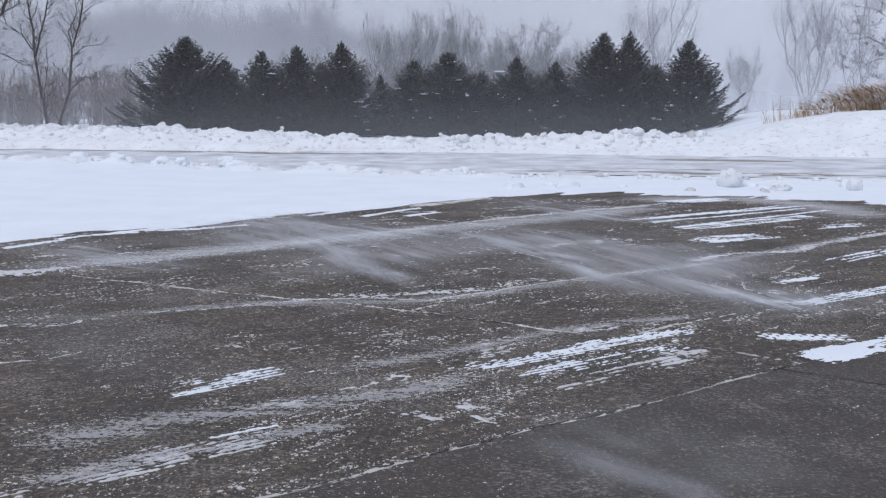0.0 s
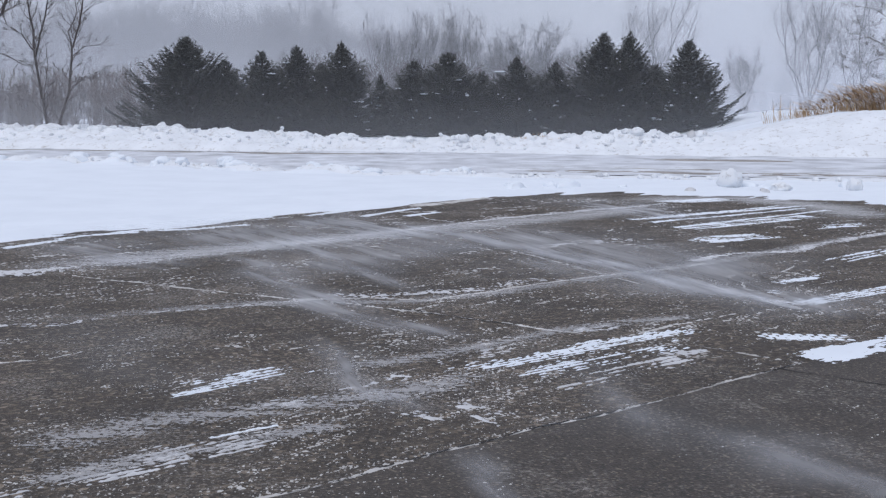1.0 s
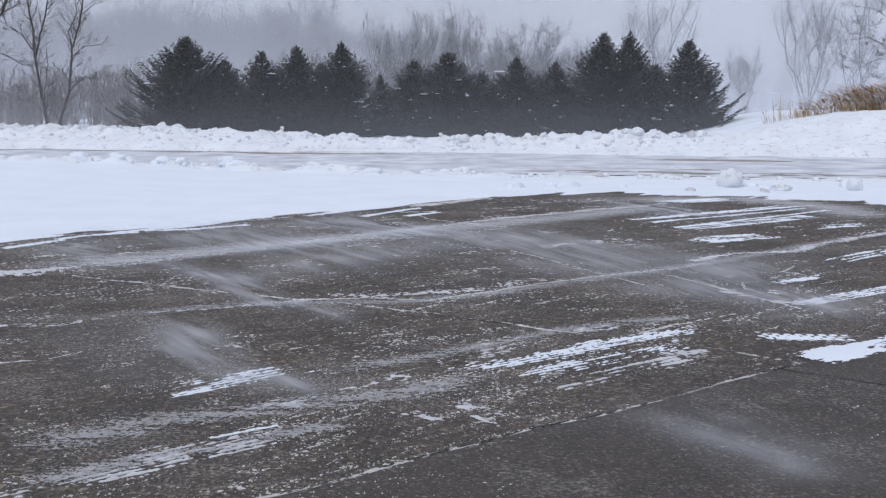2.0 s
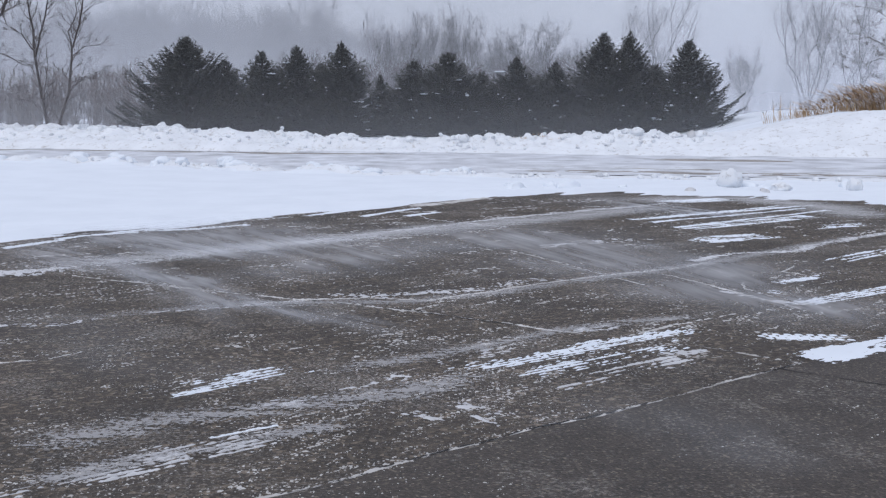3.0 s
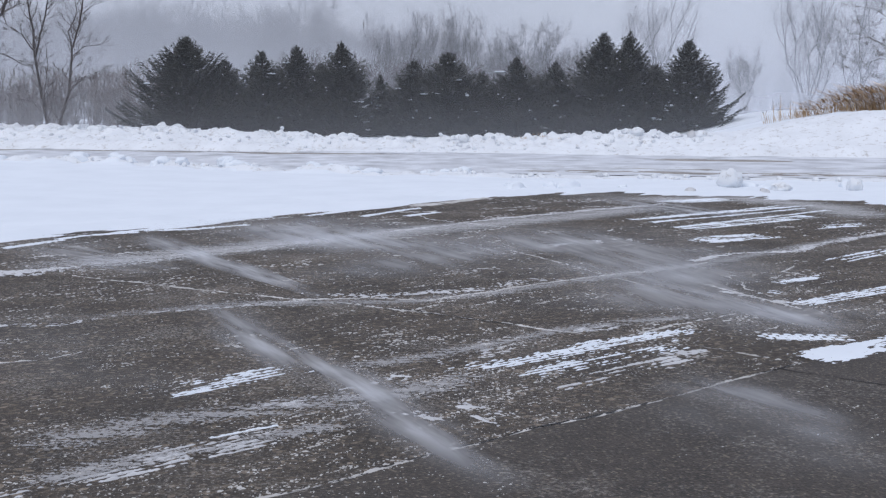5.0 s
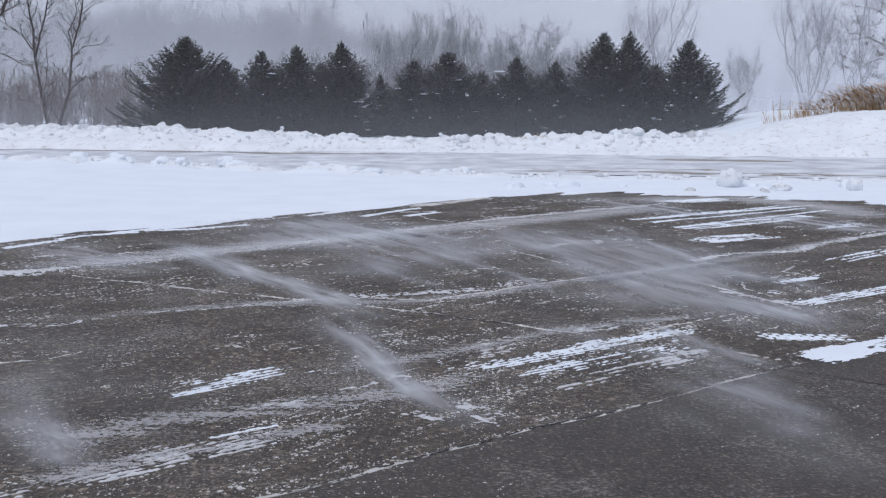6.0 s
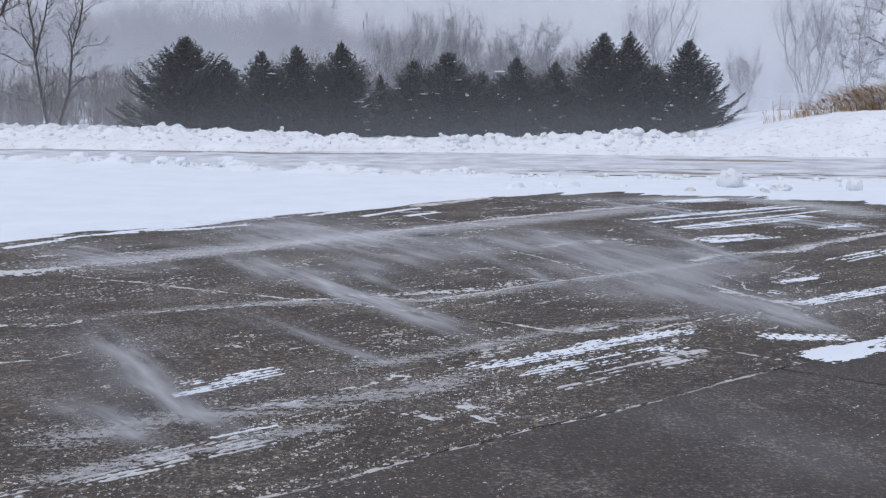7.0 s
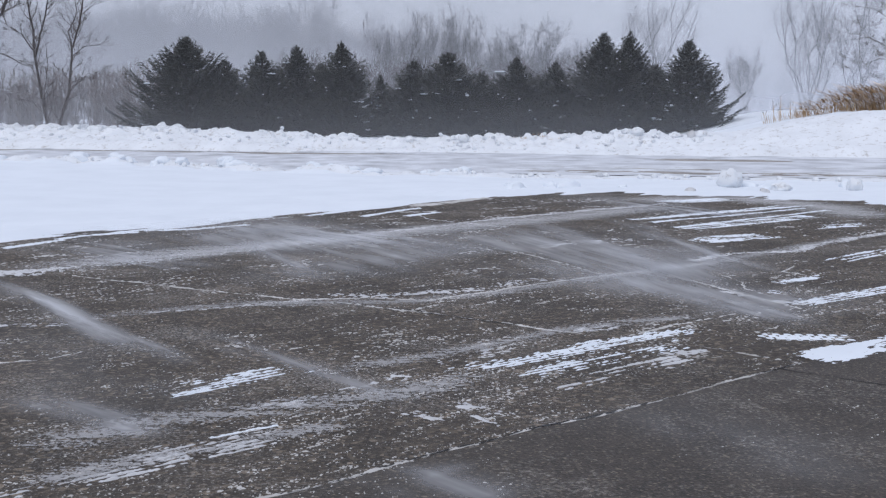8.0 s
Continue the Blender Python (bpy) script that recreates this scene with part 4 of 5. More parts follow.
slim_tree((-19.6, 50, 0.0), [(0.16, [(0, -0.1), (0.1, 2.2), (0.5, 3.8), (1.1, 4.7), (1.75, 5.3), (2.1, 6.2), (2.3, 7.2)]),
                             (0.06, [(0.3, 3.2), (1.0, 3.9), (1.9, 3.6), (2.6, 3.2)]),
                             (0.05, [(0.1, 2.3), (0.9, 2.7), (1.7, 2.1)]),
                             (0.09, [(0.2, 2.8), (0.1, 4.5), (0.6, 6.5)])], 403, "leafless tree leaning in over the snow bank")
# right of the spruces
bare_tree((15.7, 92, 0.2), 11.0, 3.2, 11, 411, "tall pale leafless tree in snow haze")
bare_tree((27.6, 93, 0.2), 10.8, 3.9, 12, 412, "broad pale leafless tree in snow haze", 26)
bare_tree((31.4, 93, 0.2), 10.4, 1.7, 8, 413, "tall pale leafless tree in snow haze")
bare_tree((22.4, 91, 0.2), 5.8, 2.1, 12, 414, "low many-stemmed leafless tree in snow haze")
slim_tree((18.1, 47.5, 0.9), [(0.10, [(0, -0.1), (-0.1, 1.5), (0.0, 3.0), (-0.2, 5.5)]),
                             (0.030, [(-0.1, 2.0), (-0.9, 2.9), (-1.7, 3.3), (-2.5, 3.2)]),
                             (0.030, [(0.0, 2.8), (-0.8, 3.9), (-1.6, 4.4), (-2.3, 4.5)]),
                             (0.026, [(-0.1, 1.6), (-0.7, 2.4), (-1.3, 2.5), (-1.9, 2.2)]),
                             (0.024, [(-0.1, 1.2), (-0.5, 1.6), (-1.0, 1.7)]),
                             (0.030, [(0.0, 3.4), (-0.6, 4.6), (-1.1, 5.6)])], 415, "leafless tree with drooping dark twigs beside the reeds", 0.65, 4)
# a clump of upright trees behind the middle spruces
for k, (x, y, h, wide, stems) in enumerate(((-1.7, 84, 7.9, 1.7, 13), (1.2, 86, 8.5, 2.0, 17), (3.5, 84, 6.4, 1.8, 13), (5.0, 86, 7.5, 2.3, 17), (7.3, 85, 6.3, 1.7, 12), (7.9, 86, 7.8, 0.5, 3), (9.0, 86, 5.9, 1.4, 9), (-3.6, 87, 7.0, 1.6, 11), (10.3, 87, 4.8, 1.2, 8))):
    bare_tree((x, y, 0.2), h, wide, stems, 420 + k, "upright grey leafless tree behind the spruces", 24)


def far_woods(name, x0, x1, y0, y1, low, high, count, seed, label, twigs=150, mat=None):
    """A stand of leafless trees: a few thin stems each, feathered with upright twigs."""
    r = random.Random(seed)
    verts, faces = [], []
    for k in range(count):
        x, y, h = r.uniform(x0, x1), r.uniform(y0, y1), r.uniform(low, high)
        foot, stems = Vector((x, y, -0.1)), []
        for q in range(r.choice((2, 3, 3, 4))):
            way = Vector((r.gauss(0, 0.17), r.gauss(0, 0.17), 1)).normalized()
            mid = foot + way * h * 0.45
            top = mid + (way + Vector((r.gauss(0, 0.14), r.gauss(0, 0.14), 0.1))).normalized() * h * r.uniform(0.32, 0.5)
            stems.append((mid, top))
            tube(verts, faces, [foot, mid, top], [0.010 * h, 0.007 * h, 0.008], 3)
        for q in range(twigs):
            mid, top = r.choice(stems)
            f = r.random()
            a = foot.lerp(mid, 0.45 + 0.55 * f * 2) if f < 0.3 else mid.lerp(top, (f - 0.3) / 0.7)
            out = Vector((r.gauss(0, 0.5), r.gauss(0, 0.5), r.uniform(0.35, 1.1))).normalized()
            long = h * r.uniform(0.08, 0.2)
            b = a + out * long
            blade(verts, faces, a, b, 0.009 + 0.0014 * h, 0.012)
            c = a.lerp(b, r.uniform(0.3, 0.7))
            blade(verts, faces, c, c + (out + Vector((r.gauss(0, 0.6), r.gauss(0, 0.6), 0.3))).normalized() * long * 0.6, 0.007 + 0.0012 * h, 0.010)
    return tagged(part(name, (verts, faces), mat or TWIG), label, "woods", kind="stuff")


far_woods("far_woods", -50, -10, 96, 116, 8.0, 11.0, 240, 501, "grey leafless woods fading into snow haze", 170)
far_woods("far_woods", -13, -1, 96, 112, 6.5, 9.2, 85, 505, "grey leafless woods fading into snow haze", 170)
far_woods("far_woods", -2, 12, 96, 110, 5.0, 7.0, 75, 506, "grey leafless woods behind the spruces, fading into haze")
far_woods("far_woods", 12, 60, 105, 120, 3, 5.4, 70, 502, "pale leafless woods almost lost in snow haze")
far_woods("thicket", -26, -13, 60, 72, 2.2, 4.0, 130, 503, "brownish leafless brush behind the slim trees", 110, BRUSH)
far_woods("thicket", -11, 11, 72, 86, 3.2, 5.2, 130, 504, "grey leafless brush behind the spruces", 110)


def reeds():
    r = random.Random(61)
    made = []
    for k in range(14):
        x, y = 13.7 + 0.34 * k + r.uniform(-0.15, 0.15), 45.6 - 0.16 * k + r.uniform(-0.4, 0.4)
        verts, faces = [], []
        tall = 0.50 + 0.85 * min(1, k / 7) * r.uniform(0.8, 1.1)
        for s in range(45 + 11 * k):
            px, py = r.gauss(0, 0.30), r.gauss(0, 0.30)
            lean = r.uniform(0.10, 0.80)
            h = tall * r.uniform(0.45, 1.1)
            a = Vector((px, py, -0.05))
            b = a + Vector((-lean * h * 0.45, r.gauss(0, 0.1), h * 0.62))
            c = b + Vector((-lean * h * 0.75, r.gauss(0, 0.1), h * 0.24))
            blade(verts, faces, a, b, 0.011, 0.008)
            blade(verts, faces, b, c, 0.018 if s % 3 else 0.035, 0.012)
        ob = part("reed_clump", (verts, faces), REED)
        ob.location = (x, y, ground_at(x, y))
        made.append(tagged(ob, "tan dry reeds bent over by the wind on the snowy bank", "reeds", "dry reeds on the bank"))
    for k in range(9):
        x, y = r.uniform(11.6, 13.6), 45.6 + r.uniform(-0.5, 0.5)
        verts, faces = [], []
        for s in range(16):
            a = Vector((r.gauss(0, 0.12), r.gauss(0, 0.12), -0.05))
            h = r.uniform(0.2, 0.5)
            b = a + Vector((-0.25 * h, r.gauss(0, 0.05), h))
            blade(verts, faces, a, b, 0.012, 0.008)
        ob = part("grass_tuft", (verts, faces), REED)
        ob.location = (x, y, ground_at(x, y))
        tagged(ob, "sparse dry grass poking through the snow", "grass", "dry reeds on the bank")


reeds()


def dry_stalk(x, y, tall, seed):
    """A dead weed: a thin bent stem with a dark seed head and two side heads."""
    r = random.Random(seed)
    stalk = new("dry_stalk")
    stalk.location = (x, y, ground_at(x, y))
    bend = r.uniform(-0.12, 0.05)
    way = [Vector((bend * f * f, 0, tall * f - 0.05 * (f == 0))) for f in (0, 0.35, 0.7, 1.0)]
    stem = ([], [])
    tube(*stem, way, [0.013, 0.011, 0.009, 0.007], 4)
    tips = [way[-1]]
    for side in (-1, 1):
        a = way[1].lerp(way[2], r.uniform(0.3, 0.9))
        tips.append(a + Vector((side * r.uniform(0.06, 0.12), 0, r.uniform(0.10, 0.2))))
        tube(*stem, [a, tips[-1]], [0.008, 0.006], 4)
    part("stem", stem, REED, stalk)
    for tip in tips:
        bm = bmesh.new()
        bmesh.ops.create_icosphere(bm, subdivisions=2, radius=0.019)
        for v in bm.verts:
            v.co = Vector((v.co.x, v.co.y, v.co.z * 1.3)) * (1 + 0.3 * noise.noise(v.co * 40 + tip)) + tip
        part("seed_head", bm, BARK, stalk, "dark dry seed head")
    return tagged(stalk, "dead weed stalk with dark seed heads on the snowy bank", "weed", "dead weeds on the bank")


for k, (x, y, tall) in enumerate(((12.1, 45.9, 0.42), (12.35, 45.7, 0.78), (12.62, 45.8, 0.92), (12.95, 45.6, 0.60), (12.5, 45.4, 0.50))):
    dry_stalk(x, y, tall, 640 + k)


def bank_grass():
    """Low dead grass showing through the crest of the far bank."""
    r = random.Random(67)
    for k in range(9):
        x = 2.2 + 0.24 * k + r.uniform(-0.1, 0.1)
        y = 44.3 + SLANT * x + r.uniform(-0.1, 0.2)
        verts, faces = [], []
        for q in range(14):
            a = Vector((r.gauss(0, 0.12), r.gauss(0, 0.06), -0.03))
            blade(verts, faces, a, a + Vector((r.uniform(-0.14, 0.05), r.gauss(0, 0.03), r.uniform(0.04, 0.12))), 0.012, 0.008)
        ob = part("grass_tuft", (verts, faces), REED)
        ob.location = (x, y, ground_at(x, y))
        tagged(ob, "short russet dead grass showing through the bank", "grass", "dead grass on the far bank")


bank_grass()
lump("snow_chunk", (8.45, 41.6, ground_at(8.45, 41.6) + 0.06), (0.13, 0.12, 0.20), 171, "upright gritty snow chunk on the far bank", THIN_SNOW)


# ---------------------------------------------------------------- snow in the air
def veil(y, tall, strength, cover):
    """A hanging translucent sheet standing in for haze of drifting snow, thinning out upwards."""
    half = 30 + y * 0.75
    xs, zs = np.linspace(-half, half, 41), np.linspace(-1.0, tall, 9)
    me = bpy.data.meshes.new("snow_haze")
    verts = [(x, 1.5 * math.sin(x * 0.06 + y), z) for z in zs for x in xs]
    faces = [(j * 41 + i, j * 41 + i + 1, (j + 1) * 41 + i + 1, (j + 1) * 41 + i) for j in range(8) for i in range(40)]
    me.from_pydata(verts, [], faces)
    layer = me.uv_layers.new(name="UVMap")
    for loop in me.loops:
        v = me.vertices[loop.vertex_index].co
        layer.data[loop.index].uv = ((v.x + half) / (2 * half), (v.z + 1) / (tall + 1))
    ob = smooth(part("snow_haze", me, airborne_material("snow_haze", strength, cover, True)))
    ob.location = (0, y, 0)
    return tagged(ob, "translucent sheet standing in for grey-white haze of blown snow", "snow haze", kind="stuff")


# haze sheets at set depths, whitening the spruces and woods behind them
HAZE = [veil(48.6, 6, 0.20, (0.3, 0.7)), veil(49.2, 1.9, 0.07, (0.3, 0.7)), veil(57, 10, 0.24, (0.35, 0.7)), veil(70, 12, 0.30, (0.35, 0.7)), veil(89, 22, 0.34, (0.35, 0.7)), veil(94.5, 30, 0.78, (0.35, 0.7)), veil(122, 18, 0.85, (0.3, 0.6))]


def wisp(length, width, height, kind, seed):
    """A low streamer of powder snow: one low arched sheet, broad at the tail and narrow at the head."""
    me = bpy.data.meshes.new("snow_wisp")
    nu, nv = 36, 11
    verts, uvs = [], []
    for i in range(nu):
        u = i / (nu - 1)
        bend = 0.55 * width * (float(fbm(np.array(u * 3.2), np.array(seed * 1.7), seed, 3)) - 0.5) * 2
        w = width * (1.95 - 0.75 * u)
        for j in range(nv):
            v = j / (nv - 1)
            arch = math.sin(math.pi * v) ** 0.8
            lift = 0.6 + 0.4 * float(vnoise(np.array(u * 5.0), np.array(v * 1.2), seed))
            verts.append(((u - 0.5) * length, (v - 0.5) * w + bend, 0.012 + 0.17 * height * arch * lift * (1.1 - 0.6 * u)))
            uvs.append((u, v))
    faces = [(i * nv + j, (i + 1) * nv + j, (i + 1) * nv + j + 1, i * nv + j + 1) for i in range(nu - 1) for j in range(nv - 1)]
    me.from_pydata(verts, [], faces)
    layer = me.uv_layers.new(name="UVMap")
    for loop in me.loops:
        layer.data[loop.index].uv = uvs[loop.vertex_index]
    ob = smooth(part("snow_wisp", me, WISP[kind]))
    words = {"pale": "pale streamer of powder snow thinning out over asphalt", "faint": "barely visible haze of powder snow skimming the asphalt", "soft": "broad faint haze of powder snow skimming the asphalt", "thin": "faint streamer of powder snow blowing low over asphalt", "mid": "white streamer of powder snow blowing low over asphalt", "bold": "dense white streamer of powder snow blowing over asphalt"}
    return tagged(ob, words[kind], "blowing snow", "snow streamers on the wind")


def blow(length, width, height, kind, rows, seed):
    """A streamer and its drift: rows of seconds, middle x and y, lift, heading."""
    walk(wisp(length, width, height, kind, seed), [(t, pose(x, y, z, 0, 0, a)) for t, x, y, z, a in rows])


def motions():
    """What the wind moves."""
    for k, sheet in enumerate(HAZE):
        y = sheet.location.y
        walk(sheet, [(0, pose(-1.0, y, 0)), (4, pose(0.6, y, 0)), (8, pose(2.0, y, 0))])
    blow(5.7, 0.40, 0.10, "bold", [(0, 0.99, 13.99, 0.00, -71), (0.5, 1.37, 13.00, 0.00, -70), (1, 1.46, 13.24, 0.00, -65), (1.5, 1.34, 12.71, -0.03, -69), (2.2, 1.34, 12.71, -0.12, -69), (8, 1.34, 12.71, -0.16, -69)], 700)
    blow(2.9, 0.36, 0.10, "bold", [(0, 2.48, 11.24, 0.00, -71), (0.5, 2.35, 11.11, 0.00, -67), (1, 2.55, 11.27, 0.00, -72), (1.6, 2.58, 11.11, -0.03, -72), (2.3, 2.58, 11.11, -0.12, -72), (8, 2.58, 11.11, -0.16, -72)], 701)
    blow(3.5, 0.55, 0.14, "mid", [(0, -0.99, 13.22, 0.00, -68), (0.5, -0.95, 12.28, 0.00, -63), (1, -0.87, 10.14, 0.00, -56), (1.5, -1.29, 8.71, 0.00, -58), (2, -1.65, 8.35, 0.00, -58), (2.4, -1.97, 8.35, -0.05, -56), (2.9, -2.07, 8.04, -0.18, -55), (8, -2.07, 8.04, -0.22, -55)], 702)
    blow(2.6, 0.35, 0.10, "thin", [(0, -0.67, 9.59, -0.12, -65), (0.6, -0.52, 8.49, 0.00, -67), (1, -0.57, 7.79, 0.00, -72), (1.5, -0.29, 7.23, 0.00, -71), (2.2, -0.33, 7.03, -0.12, -71), (8, -0.33, 7.03, -0.16, -71)], 703)
    blow(3.1, 0.50, 0.10, "thin", [(0, -1.82, 12.89, -0.16, -66), (0.4, -1.82, 12.89, -0.12, -66), (1, -1.82, 12.45, 0.00, -63), (1.5, -1.75, 12.23, 0.00, -66), (2.2, -1.94, 12.12, -0.12, -63), (8, -1.94, 12.12, -0.16, -63)], 704)
    blow(1.6, 0.35, 0.08, "thin", [(0, -0.38, 9.48, -0.13, -67), (0.9, -0.38, 9.48, -0.10, -67), (1.5, -0.39, 9.16, 0.00, -67), (2.1, -0.54, 9.01, -0.10, -66), (8, -0.54, 9.01, -0.13, -66)], 705)
    blow(1.5, 0.60, 0.12, "pale", [(0, 0.81, 5.52, 0.00, -55), (0.5, 1.17, 5.95, 0.00, -66), (1, 1.70, 5.61, 0.00, -62), (1.5, 1.50, 5.87, 0.00, -60), (2.2, 1.39, 6.04, 0.00, -62), (2.6, 1.35, 6.04, -0.04, -63), (3, 1.30, 5.94, -0.15, -62), (8, 1.30, 5.94, -0.19, -62)], 706)
    blow(1.1, 0.25, 0.07, "thin", [(0, 0.27, 5.68, -0.11, -75), (0.4, 0.27, 5.68, -0.09, -75), (1, 0.23, 5.47, 0.00, -71), (1.5, 0.57, 5.62, 0.00, -79), (2.2, 0.62, 5.62, -0.09, -79), (8, 0.62, 5.62, -0.11, -79)], 707)
    blow(4.9, 0.55, 0.12, "mid", [(0, -1.81, 11.57, -0.19, -61), (1.4, -1.81, 11.57, -0.15, -61), (2, -1.96, 11.50, 0.00, -61), (2.8, -2.13, 11.31, 0.00, -59), (3.1, -2.45, 11.45, 0.00, -57), (3.5, -3.29, 12.71, 0.00, -54), (3.9, -3.82, 13.18, 0.00, -54), (4.4, -4.06, 13.18, -0.15, -53), (8, -4.06, 13.18, -0.19, -53)], 708)
    blow(2.9, 0.45, 0.12, "thin", [(0, -2.08, 13.09, -0.19, -63), (2.8, -2.08, 13.09, -0.15, -63), (3.5, -1.94, 12.86, 0.00, -60), (4, -1.99, 12.86, -0.15, -60), (8, -1.99, 12.86, -0.19, -60)], 709)
    blow(5.5, 0.42, 0.14, "mid", [(0, -0.20, 10.64, -0.22, -73), (2.7, -0.20, 10.64, -0.18, -73), (3.2, -0.50, 10.95, -0.04, -71), (3.5, -0.78, 11.45, 0.00, -71), (3.8, -0.97, 12.25, 0.00, -72), (4.3, -1.42, 12.46, -0.18, -71), (8, -1.42, 12.46, -0.22, -71)], 710)
    blow(5.9, 0.44, 0.13, "bold", [(0, 1.43, 5.36, -0.21, -72), (3, 1.43, 5.36, -0.16, -72), (3.5, 1.29, 5.64, -0.05, -68), (3.7, 0.84, 6.88, 0.00, -75), (4, 0.16, 7.55, 0.00, -74), (4.5, -0.37, 7.75, 0.00, -69), (4.7, -0.58, 7.88, 0.00, -67), (5.2, -1.03, 7.92, 0.00, -65), (5.6, -1.29, 7.74, -0.05, -63), (6, -1.49, 7.70, -0.16, -62), (8, -1.49, 7.70, -0.21, -62)], 711)
    blow(7.6, 0.55, 0.14, "mid", [(0, -1.20, 13.70, -0.22, -75), (3.5, -1.20, 13.70, -0.18, -75), (4, -1.51, 13.71, 0.00, -73), (4.5, -2.13, 13.76, 0.00, -75), (4.7, -2.20, 12.53, 0.00, -72), (5.4, -2.40, 12.24, -0.18, -67), (8, -2.40, 12.24, -0.22, -67)], 712)
    blow(3.5, 0.55, 0.10, "mid", [(0, 1.87, 11.97, -0.16, -71), (3.4, 1.87, 11.97, -0.12, -71), (4, 1.98, 11.83, 0.00, -73), (4.5, 2.47, 10.55, 0.00, -68), (5.2, 2.46, 10.71, 0.00, -69), (6, 2.39, 10.94, 0.00, -68), (6.5, 2.48, 10.77, 0.00, -69), (7, 2.62, 10.44, 0.00, -75), (7.5, 2.57, 10.85, 0.00, -73), (8, 2.37, 10.89, 0.00, -71)], 713)
    blow(6.4, 0.50, 0.15, "bold", [(0, -2.67, 13.50, -0.24, -62), (4.6, -2.67, 13.50, -0.19, -62), (5.1, -2.62, 13.50, 0.00, -62), (5.8, -2.34, 13.01, 0.00, -62), (6.1, -1.74, 11.84, 0.00, -62), (6.5, -1.29, 10.98, 0.00, -62), (7, -1.04, 11.27, 0.00, -64), (7.3, -0.80, 10.64, -0.05, -64), (7.8, -0.72, 10.44, -0.19, -63), (8, -0.72, 10.44, -0.24, -63)], 715)
    blow(4.1, 0.46, 0.16, "mid", [(0, -0.11, 8.21, -0.26, -76), (4.9, -0.11, 8.21, -0.20, -76), (5.3, -0.19, 8.21, -0.06, -76), (6, -0.39, 8.21, 0.00, -73), (6.3, -0.64, 7.97, 0.00, -72), (6.5, -0.97, 7.41, -0.06, -70), (6.8, -1.37, 7.16, -0.06, -67), (7, -1.85, 7.73, 0.00, -63), (7.2, -2.25, 8.55, 0.00, -58), (7.5, -2.70, 9.30, -0.16, -56), (8, -2.70, 9.30, -0.20, -56)], 716)
    blow(1.6, 0.40, 0.12, "thin", [(0, -2.11, 6.17, -0.19, -60), (5.2, -2.11, 6.17, -0.15, -60), (6, -2.09, 6.21, 0.00, -59), (6.7, -1.94, 6.43, 0.00, -51), (7.5, -1.84, 6.66, 0.00, -50), (8, -2.02, 6.66, 0.00, -41)], 719)
    blow(3.1, 0.32, 0.07, "thin", [(0, -1.07, 8.93, -0.11, -59), (6.3, -1.07, 8.93, -0.09, -59), (7, -1.07, 8.93, 0.00, -59), (8, -1.10, 8.03, 0.00, -55)], 720)
    blow(1.8, 0.50, 0.12, "thin", [(0, 1.90, 6.89, -0.19, -61), (3.8, 1.90, 6.89, -0.15, -61), (4.5, 1.88, 6.87, 0.00, -62), (5.2, 1.81, 6.87, 0.00, -63), (6, 1.79, 6.95, 0.00, -67), (6.6, 1.79, 6.95, -0.15, -67), (8, 1.79, 6.95, -0.19, -67)], 721)
    blow(0.8, 0.50, 0.10, "thin", [(0, 0.08, 5.29, -0.16, -55), (7, 0.08, 5.29, -0.12, -55), (7.6, -0.01, 5.36, 0.00, -50), (8, -0.01, 5.36, 0.00, -50)], 722)
    blow(2.7, 0.50, 0.09, "thin", [(0, 3.25, 11.84, -0.14, -75), (5.4, 3.25, 11.84, -0.11, -75), (6, 3.25, 11.84, 0.00, -75), (6.5, 3.22, 11.72, 0.00, -72), (7, 3.10, 13.50, 0.00, -83), (7.6, 3.06, 12.14, 0.00, -65), (8, 3.09, 12.14, -0.03, -68)], 723)
    blow(4.8, 1.60, 0.16, "mid", [(0, -1.40, 17.02, 0.00, -52), (1, -0.73, 16.95, 0.00, -59), (2, -0.72, 17.11, 0.00, -57), (3.5, -3.88, 14.27, 0.00, -53), (4.5, -2.16, 15.29, 0.00, -66), (6, -0.91, 16.71, 0.00, -61), (7, -1.35, 16.48, 0.00, -58), (8, -1.44, 16.26, 0.00, -51)], 724)
    blow(5.7, 1.60, 0.16, "thin", [(0, 2.02, 19.39, 0.00, -63), (1.5, 3.26, 20.13, 0.00, -68), (3.5, 3.53, 20.35, 0.00, -61), (4.5, 3.63, 20.59, 0.00, -67), (6.5, 3.21, 20.35, 0.00, -63), (8, 3.53, 20.35, 0.00, -61)], 725)
    blow(3.4, 1.40, 0.12, "mid", [(0, 3.35, 11.93, -0.15, -78), (2.8, 6.32, 18.78, -0.15, -87), (3.5, 5.93, 18.05, 0.00, -86), (4.5, 5.52, 17.61, 0.00, -75), (5.2, 5.42, 17.86, -0.04, -76), (6.5, 5.23, 17.13, 0.00, -58), (8, 5.88, 17.86, -0.15, -81)], 726)
    blow(3.8, 1.30, 0.14, "thin", [(0, -3.77, 13.79, 0.00, -40), (1.5, -3.88, 14.11, 0.00, -45), (3.5, -4.17, 13.57, 0.00, -45), (4.5, -3.96, 13.79, 0.00, -44), (6.5, -3.84, 13.68, 0.00, -44), (8, -3.56, 13.95, 0.00, -43)], 727)
    blow(7.0, 2.80, 0.16, "soft", [(0, -1.61, 15.22, 0.00, -63), (2.5, -2.29, 15.01, 0.00, -61), (5, -1.09, 15.22, 0.00, -66), (8, -1.85, 15.01, 0.00, -61)], 728)
